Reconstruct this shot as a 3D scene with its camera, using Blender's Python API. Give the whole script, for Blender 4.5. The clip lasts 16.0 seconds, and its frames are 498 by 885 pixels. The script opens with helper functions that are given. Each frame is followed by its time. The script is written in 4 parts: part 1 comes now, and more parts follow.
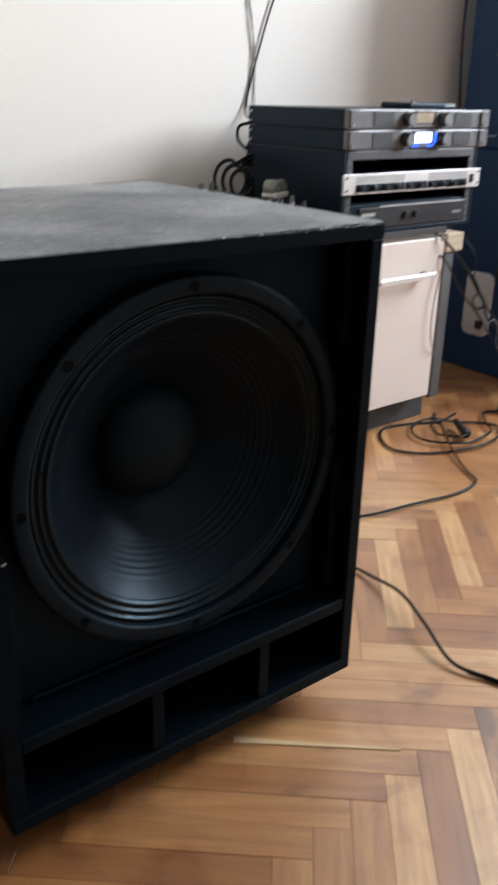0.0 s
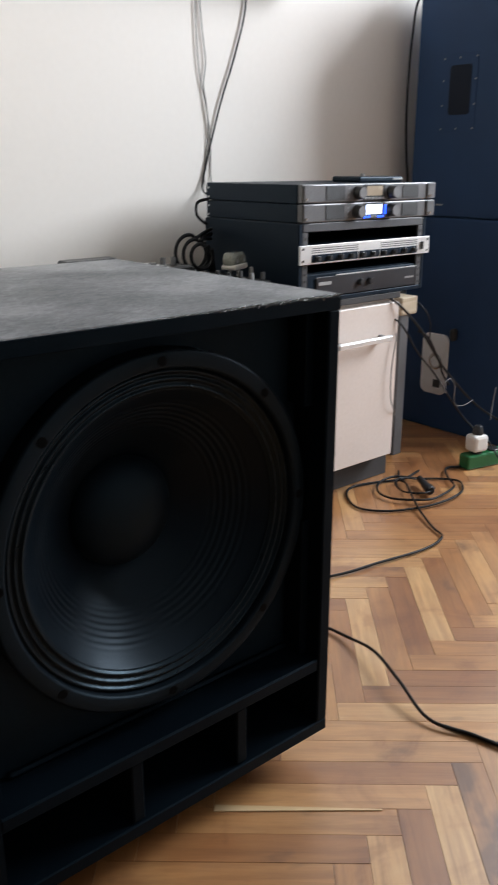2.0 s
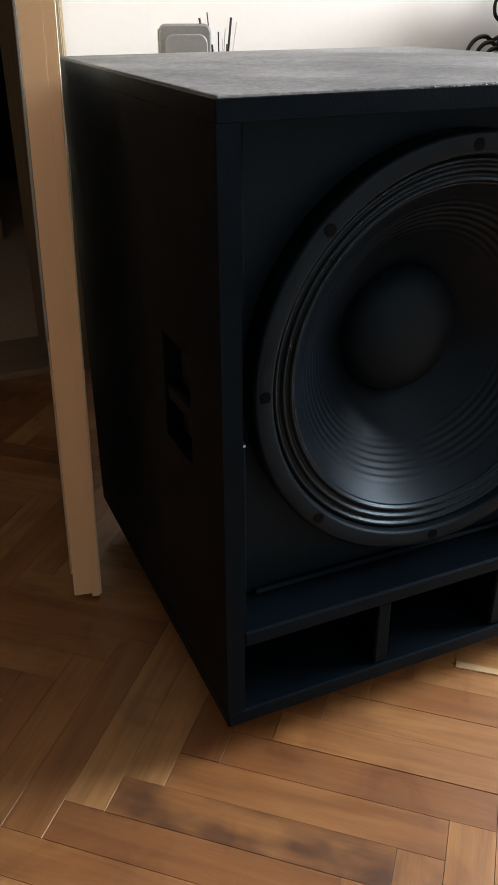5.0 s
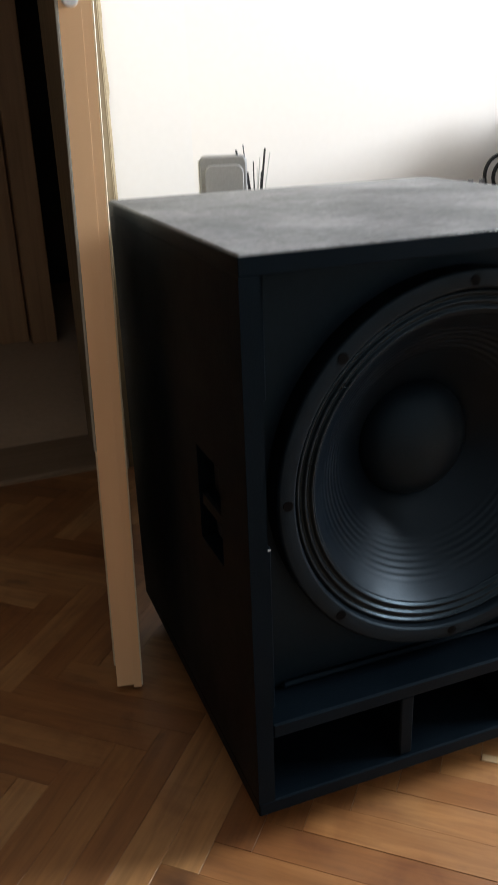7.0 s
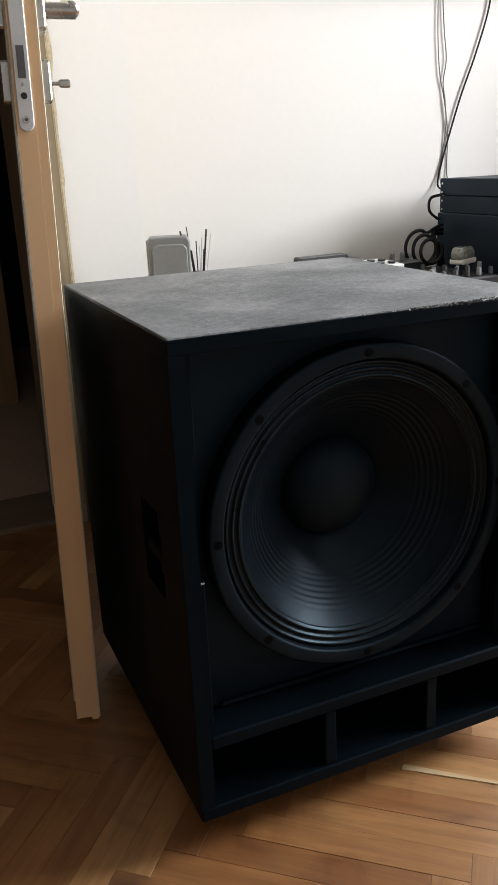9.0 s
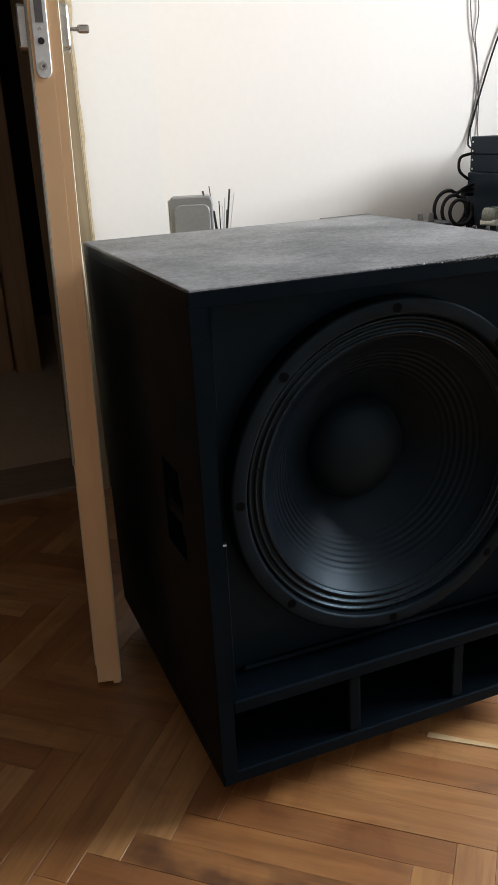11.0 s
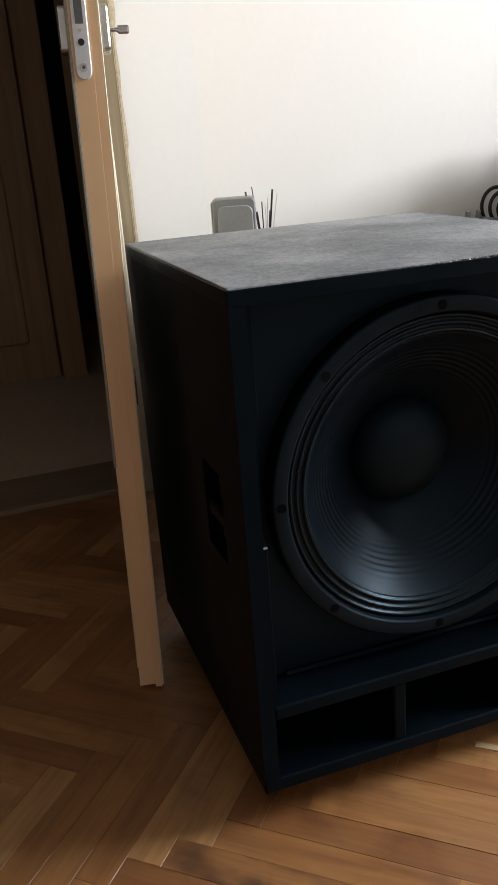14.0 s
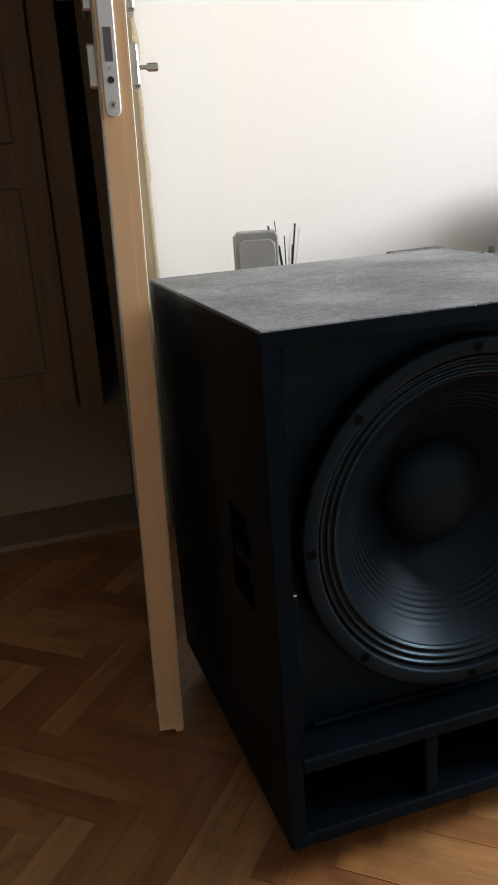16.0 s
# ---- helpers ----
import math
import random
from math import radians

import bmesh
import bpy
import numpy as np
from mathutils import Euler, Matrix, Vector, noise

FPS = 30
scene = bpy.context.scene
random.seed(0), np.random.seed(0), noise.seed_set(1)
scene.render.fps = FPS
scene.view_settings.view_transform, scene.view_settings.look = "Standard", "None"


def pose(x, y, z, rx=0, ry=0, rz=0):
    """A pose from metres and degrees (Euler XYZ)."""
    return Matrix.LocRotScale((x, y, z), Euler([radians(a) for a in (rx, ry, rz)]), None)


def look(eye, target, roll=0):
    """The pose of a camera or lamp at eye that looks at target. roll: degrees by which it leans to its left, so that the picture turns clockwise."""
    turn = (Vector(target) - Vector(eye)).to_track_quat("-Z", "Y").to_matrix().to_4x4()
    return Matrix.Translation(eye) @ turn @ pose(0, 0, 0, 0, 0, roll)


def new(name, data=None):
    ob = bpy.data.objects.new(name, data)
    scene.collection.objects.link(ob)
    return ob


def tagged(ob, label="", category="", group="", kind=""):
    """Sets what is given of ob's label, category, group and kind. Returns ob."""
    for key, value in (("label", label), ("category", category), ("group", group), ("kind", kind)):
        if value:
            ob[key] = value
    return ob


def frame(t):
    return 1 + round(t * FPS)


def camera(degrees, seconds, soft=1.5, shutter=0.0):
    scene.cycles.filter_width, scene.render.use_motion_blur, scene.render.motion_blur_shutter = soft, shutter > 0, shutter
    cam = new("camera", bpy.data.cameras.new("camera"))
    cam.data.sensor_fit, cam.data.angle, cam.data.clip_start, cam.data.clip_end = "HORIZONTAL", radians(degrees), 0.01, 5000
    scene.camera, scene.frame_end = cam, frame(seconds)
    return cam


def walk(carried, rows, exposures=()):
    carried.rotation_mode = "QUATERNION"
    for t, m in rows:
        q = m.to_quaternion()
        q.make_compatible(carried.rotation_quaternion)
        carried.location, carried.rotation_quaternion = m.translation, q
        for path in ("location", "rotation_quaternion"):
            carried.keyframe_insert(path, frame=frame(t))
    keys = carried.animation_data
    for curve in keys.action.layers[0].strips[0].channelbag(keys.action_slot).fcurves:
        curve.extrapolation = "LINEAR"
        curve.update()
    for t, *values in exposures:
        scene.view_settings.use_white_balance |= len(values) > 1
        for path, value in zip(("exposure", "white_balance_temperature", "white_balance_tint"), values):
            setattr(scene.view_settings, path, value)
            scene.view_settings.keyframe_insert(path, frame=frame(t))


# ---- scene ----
cam = camera(33.4, 16.0, shutter=0.35)

EXPOSURES = [(0, 1.06, 6150, 8), (1.5, 0.79, 6150, 8), (2.5, 0.90, 6250, 9), (3.5, 0.98, 6450, 10), (4.2, 1.27, 6500, 10), (6.5, 1.5, 6400, 9), (7, 1.43, 6300, 8), (8, 1.13, 6300, 8), (16, 1.13, 6300, 8)]
PATH = [
    (0, (-0.223, -0.709, 0.842), (0.907, 0.748, 0.067), 1.3),
    (0.5, (-0.219, -0.739, 0.868), (1.07, 0.656, 0.243), 1.5),
    (1, (-0.217, -0.742, 0.868), (1.075, 0.657, 0.258), 0.7),
    (1.5, (-0.221, -0.747, 0.867), (1.061, 0.666, 0.266), 0.2),
    (2, (-0.242, -0.728, 0.858), (0.983, 0.721, 0.224), 0.0),
    (2.5, (-0.262, -0.695, 0.839), (0.777, 0.847, 0.104), 0.4),
    (3, (-0.267, -0.697, 0.836), (0.678, 0.902, 0.094), 0.1),
    (3.5, (-0.265, -0.701, 0.826), (0.615, 0.924, 0.061), -0.5),
    (4, (-0.264, -0.67, 0.804), (0.53, 0.956, -0.049), -1.5),
    (4.2, (-0.258, -0.64, 0.785), (0.5, 0.963, -0.141), -0.9),
    (6.3, (-0.239, -0.61, 0.764), (0.442, 1.012, -0.187), -0.1),
    (6.5, (-0.238, -0.611, 0.765), (0.431, 1.024, -0.173), -0.3),
    (7, (-0.249, -0.688, 0.829), (0.39, 1.048, 0.068), -2.2),
    (7.5, (-0.273, -0.819, 0.885), (0.418, 0.932, 0.208), -2.1),
    (8, (-0.274, -0.846, 0.889), (0.468, 0.898, 0.251), -2.3),
    (10.3, (-0.256, -0.836, 0.865), (0.453, 0.908, 0.188), -3.4),
    (10.5, (-0.257, -0.831, 0.862), (0.439, 0.914, 0.176), -3.3),
    (11, (-0.26, -0.823, 0.857), (0.418, 0.923, 0.155), -3.0),
    (11.5, (-0.258, -0.818, 0.854), (0.41, 0.93, 0.148), -3.0),
    (12, (-0.263, -0.811, 0.851), (0.403, 0.936, 0.142), -2.7),
    (12.5, (-0.269, -0.804, 0.85), (0.375, 0.95, 0.136), -3.0),
    (13, (-0.263, -0.8, 0.848), (0.362, 0.957, 0.123), -3.0),
    (13.5, (-0.254, -0.802, 0.846), (0.344, 0.964, 0.124), -3.6),
    (14, (-0.249, -0.812, 0.848), (0.326, 0.976, 0.161), -4.3),
    (14.5, (-0.246, -0.812, 0.848), (0.322, 0.98, 0.165), -4.4),
    (15, (-0.249, -0.805, 0.848), (0.304, 0.99, 0.162), -4.3),
    (15.5, (-0.259, -0.794, 0.856), (0.244, 1.041, 0.24), -5.3),
    (16, (-0.258, -0.776, 0.859), (0.302, 1.04, 0.234), -4.1),
]
walk(cam, [(t, look(eye, target, roll)) for t, eye, target, roll in PATH], EXPOSURES)

# ---- world, window light ----
SKY = bpy.data.worlds.new("sky")
scene.world = SKY
SKY.use_nodes = True
sky_tex = SKY.node_tree.nodes.new("ShaderNodeTexSky")
sky_tex.sky_type, sky_tex.sun_disc = "NISHITA", False
sky_tex.sun_elevation, sky_tex.sun_rotation = radians(38), radians(200)
SKY.node_tree.links.new(sky_tex.outputs[0], SKY.node_tree.nodes["Background"].inputs[0])
SKY.node_tree.nodes["Background"].inputs[1].default_value = 0.1

lamp = bpy.data.lights.new("window_daylight", "AREA")
lamp.shape, lamp.size, lamp.size_y, lamp.energy, lamp.color = "RECTANGLE", 1.30, 1.45, 90, (0.94, 0.965, 1.0)
lamp_ob = new("window_daylight", lamp)
lamp_ob.matrix_world = pose(3.18, -0.35, 1.93, 0, 90, 0)


# ---- materials ----
def mat(name, build, **values):
    m = bpy.data.materials.new(name)
    m.use_nodes = True
    nt = m.node_tree
    b = nt.nodes["Principled BSDF"]
    for key, value in values.items():
        b.inputs[{"base": "Base Color", "rough": "Roughness", "metal": "Metallic", "spec": "Specular IOR Level", "coat": "Coat Weight"}[key]].default_value = (*value, 1) if key == "base" else value
    if build:
        build(nt, b)
    return m


def node(nt, kind, inputs=None, **attrs):
    n = nt.nodes.new(kind)
    if "operation" in attrs:
        n.operation = attrs["operation"]
    if "noise_dimensions" in attrs:
        n.noise_dimensions = attrs["noise_dimensions"]
    if "data_type" in attrs:
        n.data_type = attrs["data_type"]
    if "blend_type" in attrs:
        n.blend_type = attrs["blend_type"]
    for k, v in (inputs or {}).items():
        if isinstance(v, bpy.types.NodeSocket):
            nt.links.new(v, n.inputs[k])
        else:
            n.inputs[k].default_value = v
    return n


def ramp(nt, fac, *stops):
    r = nt.nodes.new("ShaderNodeValToRGB")
    while len(r.color_ramp.elements) < len(stops):
        r.color_ramp.elements.new(0.5)
    for e, (p, c) in zip(r.color_ramp.elements, stops):
        e.position, e.color = p, (*c, 1)
    nt.links.new(fac, r.inputs[0])
    return r.outputs[0]


def worn(lo, hi, scale=6.0, fine=180.0, bump=0.15, rough=(0.45, 0.65), dist=0.002, spec=0.5, tint=(1, 1, 1)):
    """A surface that varies between two colours, with fine relief."""
    def build(nt, b):
        b.inputs["Specular IOR Level"].default_value = spec
        b.inputs["Specular Tint"].default_value = (*tint, 1)
        co = node(nt, "ShaderNodeTexCoord").outputs["Object"]
        big = node(nt, "ShaderNodeTexNoise", {"Vector": co, "Scale": scale, "Detail": 6.0, "Roughness": 0.6}).outputs[0]
        small = node(nt, "ShaderNodeTexNoise", {"Vector": co, "Scale": fine, "Detail": 3.0}).outputs[0]
        mixed = node(nt, "ShaderNodeMath", {0: big, 1: small}, operation="ADD").outputs[0]
        half = node(nt, "ShaderNodeMath", {0: mixed, 1: 0.5}, operation="MULTIPLY").outputs[0]
        nt.links.new(ramp(nt, half, (0.36, lo), (0.64, hi)), b.inputs["Base Color"])
        ro = node(nt, "ShaderNodeMapRange", {"Value": big, "From Min": 0.3, "From Max": 0.7, "To Min": rough[0], "To Max": rough[1]}).outputs[0]
        nt.links.new(ro, b.inputs["Roughness"])
        bp = node(nt, "ShaderNodeBump", {"Height": small, "Strength": bump, "Distance": dist}).outputs[0]
        nt.links.new(bp, b.inputs["Normal"])
    return build


def wood(dark, light, across=(1, 1, 0.05), scale=40.0, rough=0.5):
    """Straight-grained wood: the grain runs along the axis that is squeezed."""
    def build(nt, b):
        co = node(nt, "ShaderNodeTexCoord").outputs["Object"]
        mp = node(nt, "ShaderNodeMapping", {"Vector": co, "Scale": across}).outputs[0]
        grain = node(nt, "ShaderNodeTexNoise", {"Vector": mp, "Scale": scale, "Detail": 5.0, "Distortion": 0.4}).outputs[0]
        nt.links.new(ramp(nt, grain, (0.3, dark), (0.7, light)), b.inputs["Base Color"])
        b.inputs["Roughness"].default_value = rough
        bp = node(nt, "ShaderNodeBump", {"Height": grain, "Strength": 0.12, "Distance": 0.001}).outputs[0]
        nt.links.new(bp, b.inputs["Normal"])
    return build


def parquet(nt, b, low=0.0, high=1.0, stained=0.24):
    """Lacquered oak and beech blocks: each block has its own tone; the grain runs along the block (UV in metres)."""
    uv = node(nt, "ShaderNodeUVMap").outputs[0]
    own = node(nt, "ShaderNodeObjectInfo").outputs["Random"]
    isle = node(nt, "ShaderNodeNewGeometry").outputs["Random Per Island"]
    seed = node(nt, "ShaderNodeMath", {0: own, 1: isle}, operation="ADD").outputs[0]
    part_of = node(nt, "ShaderNodeMath", {0: seed, 1: 1.0}, operation="FRACT").outputs[0]
    tone = node(nt, "ShaderNodeMapRange", {"Value": part_of, "To Min": low, "To Max": high}).outputs[0]
    shift = node(nt, "ShaderNodeMath", {0: seed, 1: 37.0}, operation="MULTIPLY").outputs[0]
    mp = node(nt, "ShaderNodeMapping", {"Vector": uv, "Scale": (5.0, 70.0, 1.0)}).outputs[0]
    grain = node(nt, "ShaderNodeTexNoise", {"Vector": mp, "W": shift, "Scale": 1.0, "Detail": 6.0, "Roughness": 0.65, "Distortion": 0.6}, noise_dimensions="4D").outputs[0]
    mp2 = node(nt, "ShaderNodeMapping", {"Vector": uv, "Scale": (9.0, 16.0, 1.0)}).outputs[0]
    cloud = node(nt, "ShaderNodeTexNoise", {"Vector": mp2, "W": shift, "Scale": 1.0, "Detail": 3.0}, noise_dimensions="4D").outputs[0]
    base = ramp(nt, tone, (0.0, (0.21, 0.080, 0.023)), (0.25, (0.29, 0.122, 0.036)), (0.6, (0.38, 0.180, 0.058)), (0.82, (0.46, 0.246, 0.092)), (1.0, (0.57, 0.355, 0.160)))
    dark = ramp(nt, grain, (0.3, (0.62, 0.55, 0.5)), (0.6, (1.0, 1.0, 1.0)))
    c1 = node(nt, "ShaderNodeMix", {"Factor": 1.0}, data_type="RGBA", blend_type="MULTIPLY")
    for s in c1.inputs:
        if s.type == "RGBA":
            nt.links.new(base if s.name == "A" else dark, s)
    stain = ramp(nt, cloud, (stained, (0.42, 0.38, 0.38)), (stained + 0.12, (1.0, 1.0, 1.0)), (0.75, (1.12, 1.1, 1.08)))
    c2 = node(nt, "ShaderNodeMix", {"Factor": 1.0}, data_type="RGBA", blend_type="MULTIPLY")
    out1 = [o for o in c1.outputs if o.type == "RGBA"][0]
    for s in c2.inputs:
        if s.type == "RGBA":
            nt.links.new(out1 if s.name == "A" else stain, s)
    out2 = [o for o in c2.outputs if o.type == "RGBA"][0]
    place = node(nt, "ShaderNodeNewGeometry").outputs["Position"]
    broad = node(nt, "ShaderNodeTexNoise", {"Vector": place, "Scale": 7.5, "Detail": 5.0, "Roughness": 0.6, "Distortion": 0.8}).outputs[0]
    wear = ramp(nt, broad, (0.33, (0.72, 0.62, 0.53)), (0.47, (0.98, 0.95, 0.93)), (0.60, (1.03, 1.04, 1.06)), (0.72, (1.10, 1.16, 1.24)))
    c3 = node(nt, "ShaderNodeMix", {"Factor": 1.0}, data_type="RGBA", blend_type="MULTIPLY")
    for s in c3.inputs:
        if s.type == "RGBA":
            nt.links.new(out2 if s.name == "A" else wear, s)
    nt.links.new([o for o in c3.outputs if o.type == "RGBA"][0], b.inputs["Base Color"])
    ro = node(nt, "ShaderNodeMapRange", {"Value": cloud, "From Min": 0.3, "From Max": 0.7, "To Min": 0.54, "To Max": 0.40}).outputs[0]
    nt.links.new(ro, b.inputs["Roughness"])
    b.inputs["Coat Weight"].default_value, b.inputs["Coat Roughness"].default_value, b.inputs["Coat IOR"].default_value = 0.9, 0.38, 1.62
    bp = node(nt, "ShaderNodeBump", {"Height": grain, "Strength": 0.08, "Distance": 0.001}).outputs[0]
    nt.links.new(bp, b.inputs["Normal"])


def dusty(nt, b):
    """Black felt under dust: broad smudges, and a fine uneven speckle."""
    co = node(nt, "ShaderNodeTexCoord").outputs["Object"]
    big = node(nt, "ShaderNodeTexNoise", {"Vector": co, "Scale": 5.0, "Detail": 4.0, "Roughness": 0.55}).outputs[0]
    mid = node(nt, "ShaderNodeTexNoise", {"Vector": co, "Scale": 75.0, "Detail": 7.0, "Roughness": 0.8, "Distortion": 0.5}).outputs[0]
    speck = node(nt, "ShaderNodeTexNoise", {"Vector": co, "Scale": 210.0, "Detail": 2.0}).outputs[0]
    a = node(nt, "ShaderNodeMath", {0: big, 1: 0.50}, operation="MULTIPLY").outputs[0]
    c = node(nt, "ShaderNodeMath", {0: mid, 1: 0.34, 2: a}, operation="MULTIPLY_ADD").outputs[0]
    d = node(nt, "ShaderNodeMath", {0: speck, 1: 0.16, 2: c}, operation="MULTIPLY_ADD").outputs[0]
    nt.links.new(ramp(nt, d, (0.39, (0.080, 0.082, 0.086)), (0.50, (0.168, 0.170, 0.174)), (0.61, (0.285, 0.285, 0.288))), b.inputs["Base Color"])
    b.inputs["Roughness"].default_value = 0.85
    bp = node(nt, "ShaderNodeBump", {"Height": mid, "Strength": 0.6, "Distance": 0.0015}).outputs[0]
    nt.links.new(bp, b.inputs["Normal"])


PLASTER = mat("plaster_paint", worn((0.755, 0.710, 0.664), (0.775, 0.730, 0.684), 1.3, 60, 0.03, (0.8, 0.95), 0.001))
PLASTER_GREYER = mat("greyer_plaster", worn((0.738, 0.706, 0.674), (0.758, 0.726, 0.694), 1.3, 60, 0.03, (0.8, 0.95), 0.001))
HALL_WALL = mat("hall_wall_paint", worn((0.50, 0.37, 0.25), (0.60, 0.45, 0.31), 2.0, 90, 0.10, (0.7, 0.9)))
# unseen south wall; its grey is set for the frontal bounce it gives
DULL_WALL = mat("dull_wall_paint", worn((0.57, 0.55, 0.52), (0.63, 0.61, 0.58), 1.6, 80, 0.05, (0.8, 0.95)))
# unseen west wall, made dark to keep bounced light off the left side
DARK_WALL = mat("low_bounce_dark_wall", worn((0.040, 0.030, 0.024), (0.065, 0.050, 0.040), 2.0, 90, 0.10, (0.8, 0.9)))
# unseen ceiling, greyed so that less light bounces into the shadows
CEILING_GREY = mat("low_bounce_ceiling_grey", worn((0.33, 0.325, 0.32), (0.38, 0.375, 0.37), 2.0, 90, 0.05, (0.8, 0.95)))
PARQUET = mat("parquet_oak", lambda nt, b: parquet(nt, b, 0.12, 0.86, 0.24))
PARQUET_PALE = mat("parquet_pale_oak", lambda nt, b: parquet(nt, b, 0.86, 1.0, 0.12))
PARQUET_RED = mat("parquet_red_oak", lambda nt, b: parquet(nt, b, 0.08, 0.30, 0.24))
PARQUET_STAINED = mat("parquet_stained_oak", lambda nt, b: parquet(nt, b, 0.30, 0.55, 0.42))
# noise from dark to pale; the pale end stands for glinting gaps
JOINT = mat("parquet_joint", worn((0.07, 0.035, 0.017), (0.34, 0.19, 0.10), 9, 40))
TILE = mat("hall_floor", worn((0.60, 0.47, 0.33), (0.70, 0.56, 0.41), 3, 60, 0.1, (0.4, 0.6)))
# blue put into the reflections of black parts, against warm floor bounce
BLUE_SHEEN = (0.50, 0.78, 1.0)
CAB_PAINT = mat("textured_black_paint", worn((0.0016, 0.0033, 0.0054), (0.0033, 0.0062, 0.0096), 7, 420, 0.22, (0.38, 0.52), 0.0012, 0.065, BLUE_SHEEN))
CAB_TOP = mat("dusty_black_felt", dusty)
# base lifted towards blue to offset the shade under the top panel's lip
BAFFLE = mat("matt_black_board", worn((0.0034, 0.0070, 0.0108), (0.0060, 0.0110, 0.0165), 9, 300, 0.12, (0.4, 0.55), 0.001, 0.14, BLUE_SHEEN))
FRAME_BLACK = mat("cast_black_frame", worn((0.0030, 0.0052, 0.0076), (0.0062, 0.0096, 0.0135), 20, 500, 0.15, (0.36, 0.48), 0.001, 0.14, BLUE_SHEEN))
SURROUND = mat("coated_cloth_surround", worn((0.0025, 0.0038, 0.0052), (0.005, 0.0070, 0.0090), 30, 700, 0.08, (0.26, 0.36), 0.001, 0.26, BLUE_SHEEN))
# blacker than the frame: the shade of a notch painted on bolt heads
NOTCH_SHADE = mat("notch_shade_black", worn((0.0006, 0.0008, 0.0010), (0.0012, 0.0014, 0.0018), 30, 300, 0.1, (0.6, 0.75), 0.001, 0.05))
# blue in the base also stands for haze over the dark cone
CONE = mat("hazed_paper_cone", worn((0.0022, 0.0046, 0.0078), (0.0044, 0.0084, 0.0132), 12, 500, 0.12, (0.32, 0.44), 0.001, 0.19, (0.62, 0.82, 1.0)))
CAP = mat("felt_dust_cap", worn((0.0024, 0.0046, 0.0074), (0.0050, 0.0084, 0.0124), 16, 500, 0.12, (0.46, 0.58), 0.001, 0.20, BLUE_SHEEN))
RUBBER = mat("black_rubber", worn((0.010, 0.010, 0.010), (0.020, 0.020, 0.020), 20, 300, 0.1, (0.5, 0.65)))
CABLE = mat("black_cable_sheath", worn((0.006, 0.006, 0.007), (0.011, 0.011, 0.012), 30, 300, 0.05, (0.35, 0.5), 0.001, 0.2))
CABLE_GREY = mat("grey_cable_sheath", worn((0.13, 0.125, 0.12), (0.20, 0.19, 0.18), 30, 300, 0.05, (0.4, 0.6)))
# blue-black carpet, its colour lifted towards blue to stand for lens flare
TOWER_FLARED = mat("blue_black_carpet_with_flare", worn((0.013, 0.037, 0.092), (0.022, 0.054, 0.130), 5, 500, 0.4, (0.5, 0.7), 0.0015, 0.25))
# darker copy of the tower colour, with shade painted in
TOWER_SHADED = mat("shaded_blue_black_finish", worn((0.003, 0.006, 0.014), (0.006, 0.011, 0.024), 8, 400, 0.2, (0.5, 0.65), 0.001, 0.2))
TOWER_BAFFLE = mat("dark_blue_grey_board", worn((0.030, 0.040, 0.055), (0.055, 0.068, 0.088), 8, 300, 0.2, (0.5, 0.65)))
CAP_GREY = mat("dark_grey_cap", worn((0.075, 0.095, 0.11), (0.11, 0.135, 0.15), 14, 400, 0.1, (0.4, 0.5)))
TOWER_FRONT = mat("grey_painted_front", worn((0.07, 0.078, 0.088), (0.13, 0.14, 0.15), 8, 300, 0.2, (0.45, 0.6)))
CONE_GREY = mat("grey_paper_cone", worn((0.16, 0.19, 0.20), (0.24, 0.28, 0.29), 12, 500, 0.2, (0.35, 0.5)))
GEAR_STEEL = mat("black_painted_steel", worn((0.0045, 0.0080, 0.0150), (0.0075, 0.0125, 0.0215), 8, 300, 0.08, (0.38, 0.5), 0.001, 0.22, (0.55, 0.8, 1.0)))
GEAR_FRONT = mat("grey_brushed_front", worn((0.10, 0.10, 0.105), (0.17, 0.17, 0.175), 8, 300, 0.05, (0.32, 0.45)), metal=0.4)
AMP_GREY = mat("dark_grey_amp_face", worn((0.016, 0.017, 0.021), (0.028, 0.029, 0.034), 8, 300, 0.05, (0.3, 0.4)))
GEAR_GREY = mat("grey_steel_rail", worn((0.045, 0.047, 0.052), (0.08, 0.082, 0.088), 8, 300, 0.05, (0.4, 0.5)))
KNOB_GREY = mat("grey_knob_face", worn((0.13, 0.13, 0.135), (0.19, 0.19, 0.195), 40, 300, 0.05, (0.35, 0.45)))
MESH_DARK = mat("dark_vent_mesh", worn((0.004, 0.004, 0.0045), (0.016, 0.016, 0.017), 300, 900, 0.6, (0.5, 0.6)))
SILVER = mat("brushed_aluminium", worn((0.74, 0.74, 0.74), (0.82, 0.82, 0.82), 12, 400, 0.05, (0.30, 0.42)), metal=0.6)
STEEL = mat("satin_stainless", worn((0.46, 0.44, 0.41), (0.56, 0.54, 0.51), 20, 500, 0.04, (0.18, 0.30)), metal=1.0)
ZINC = mat("zinc_lock_plate", worn((0.68, 0.71, 0.71), (0.78, 0.80, 0.80), 20, 500, 0.02, (0.4, 0.5)), metal=0.15)
LAMINATE = mat("pinkish_white_laminate", worn((0.62, 0.54, 0.49), (0.67, 0.59, 0.54), 3, 120, 0.03, (0.35, 0.45)))
PANEL_GREY = mat("grey_board", worn((0.10, 0.10, 0.105), (0.15, 0.15, 0.155), 6, 200, 0.05, (0.5, 0.6)))
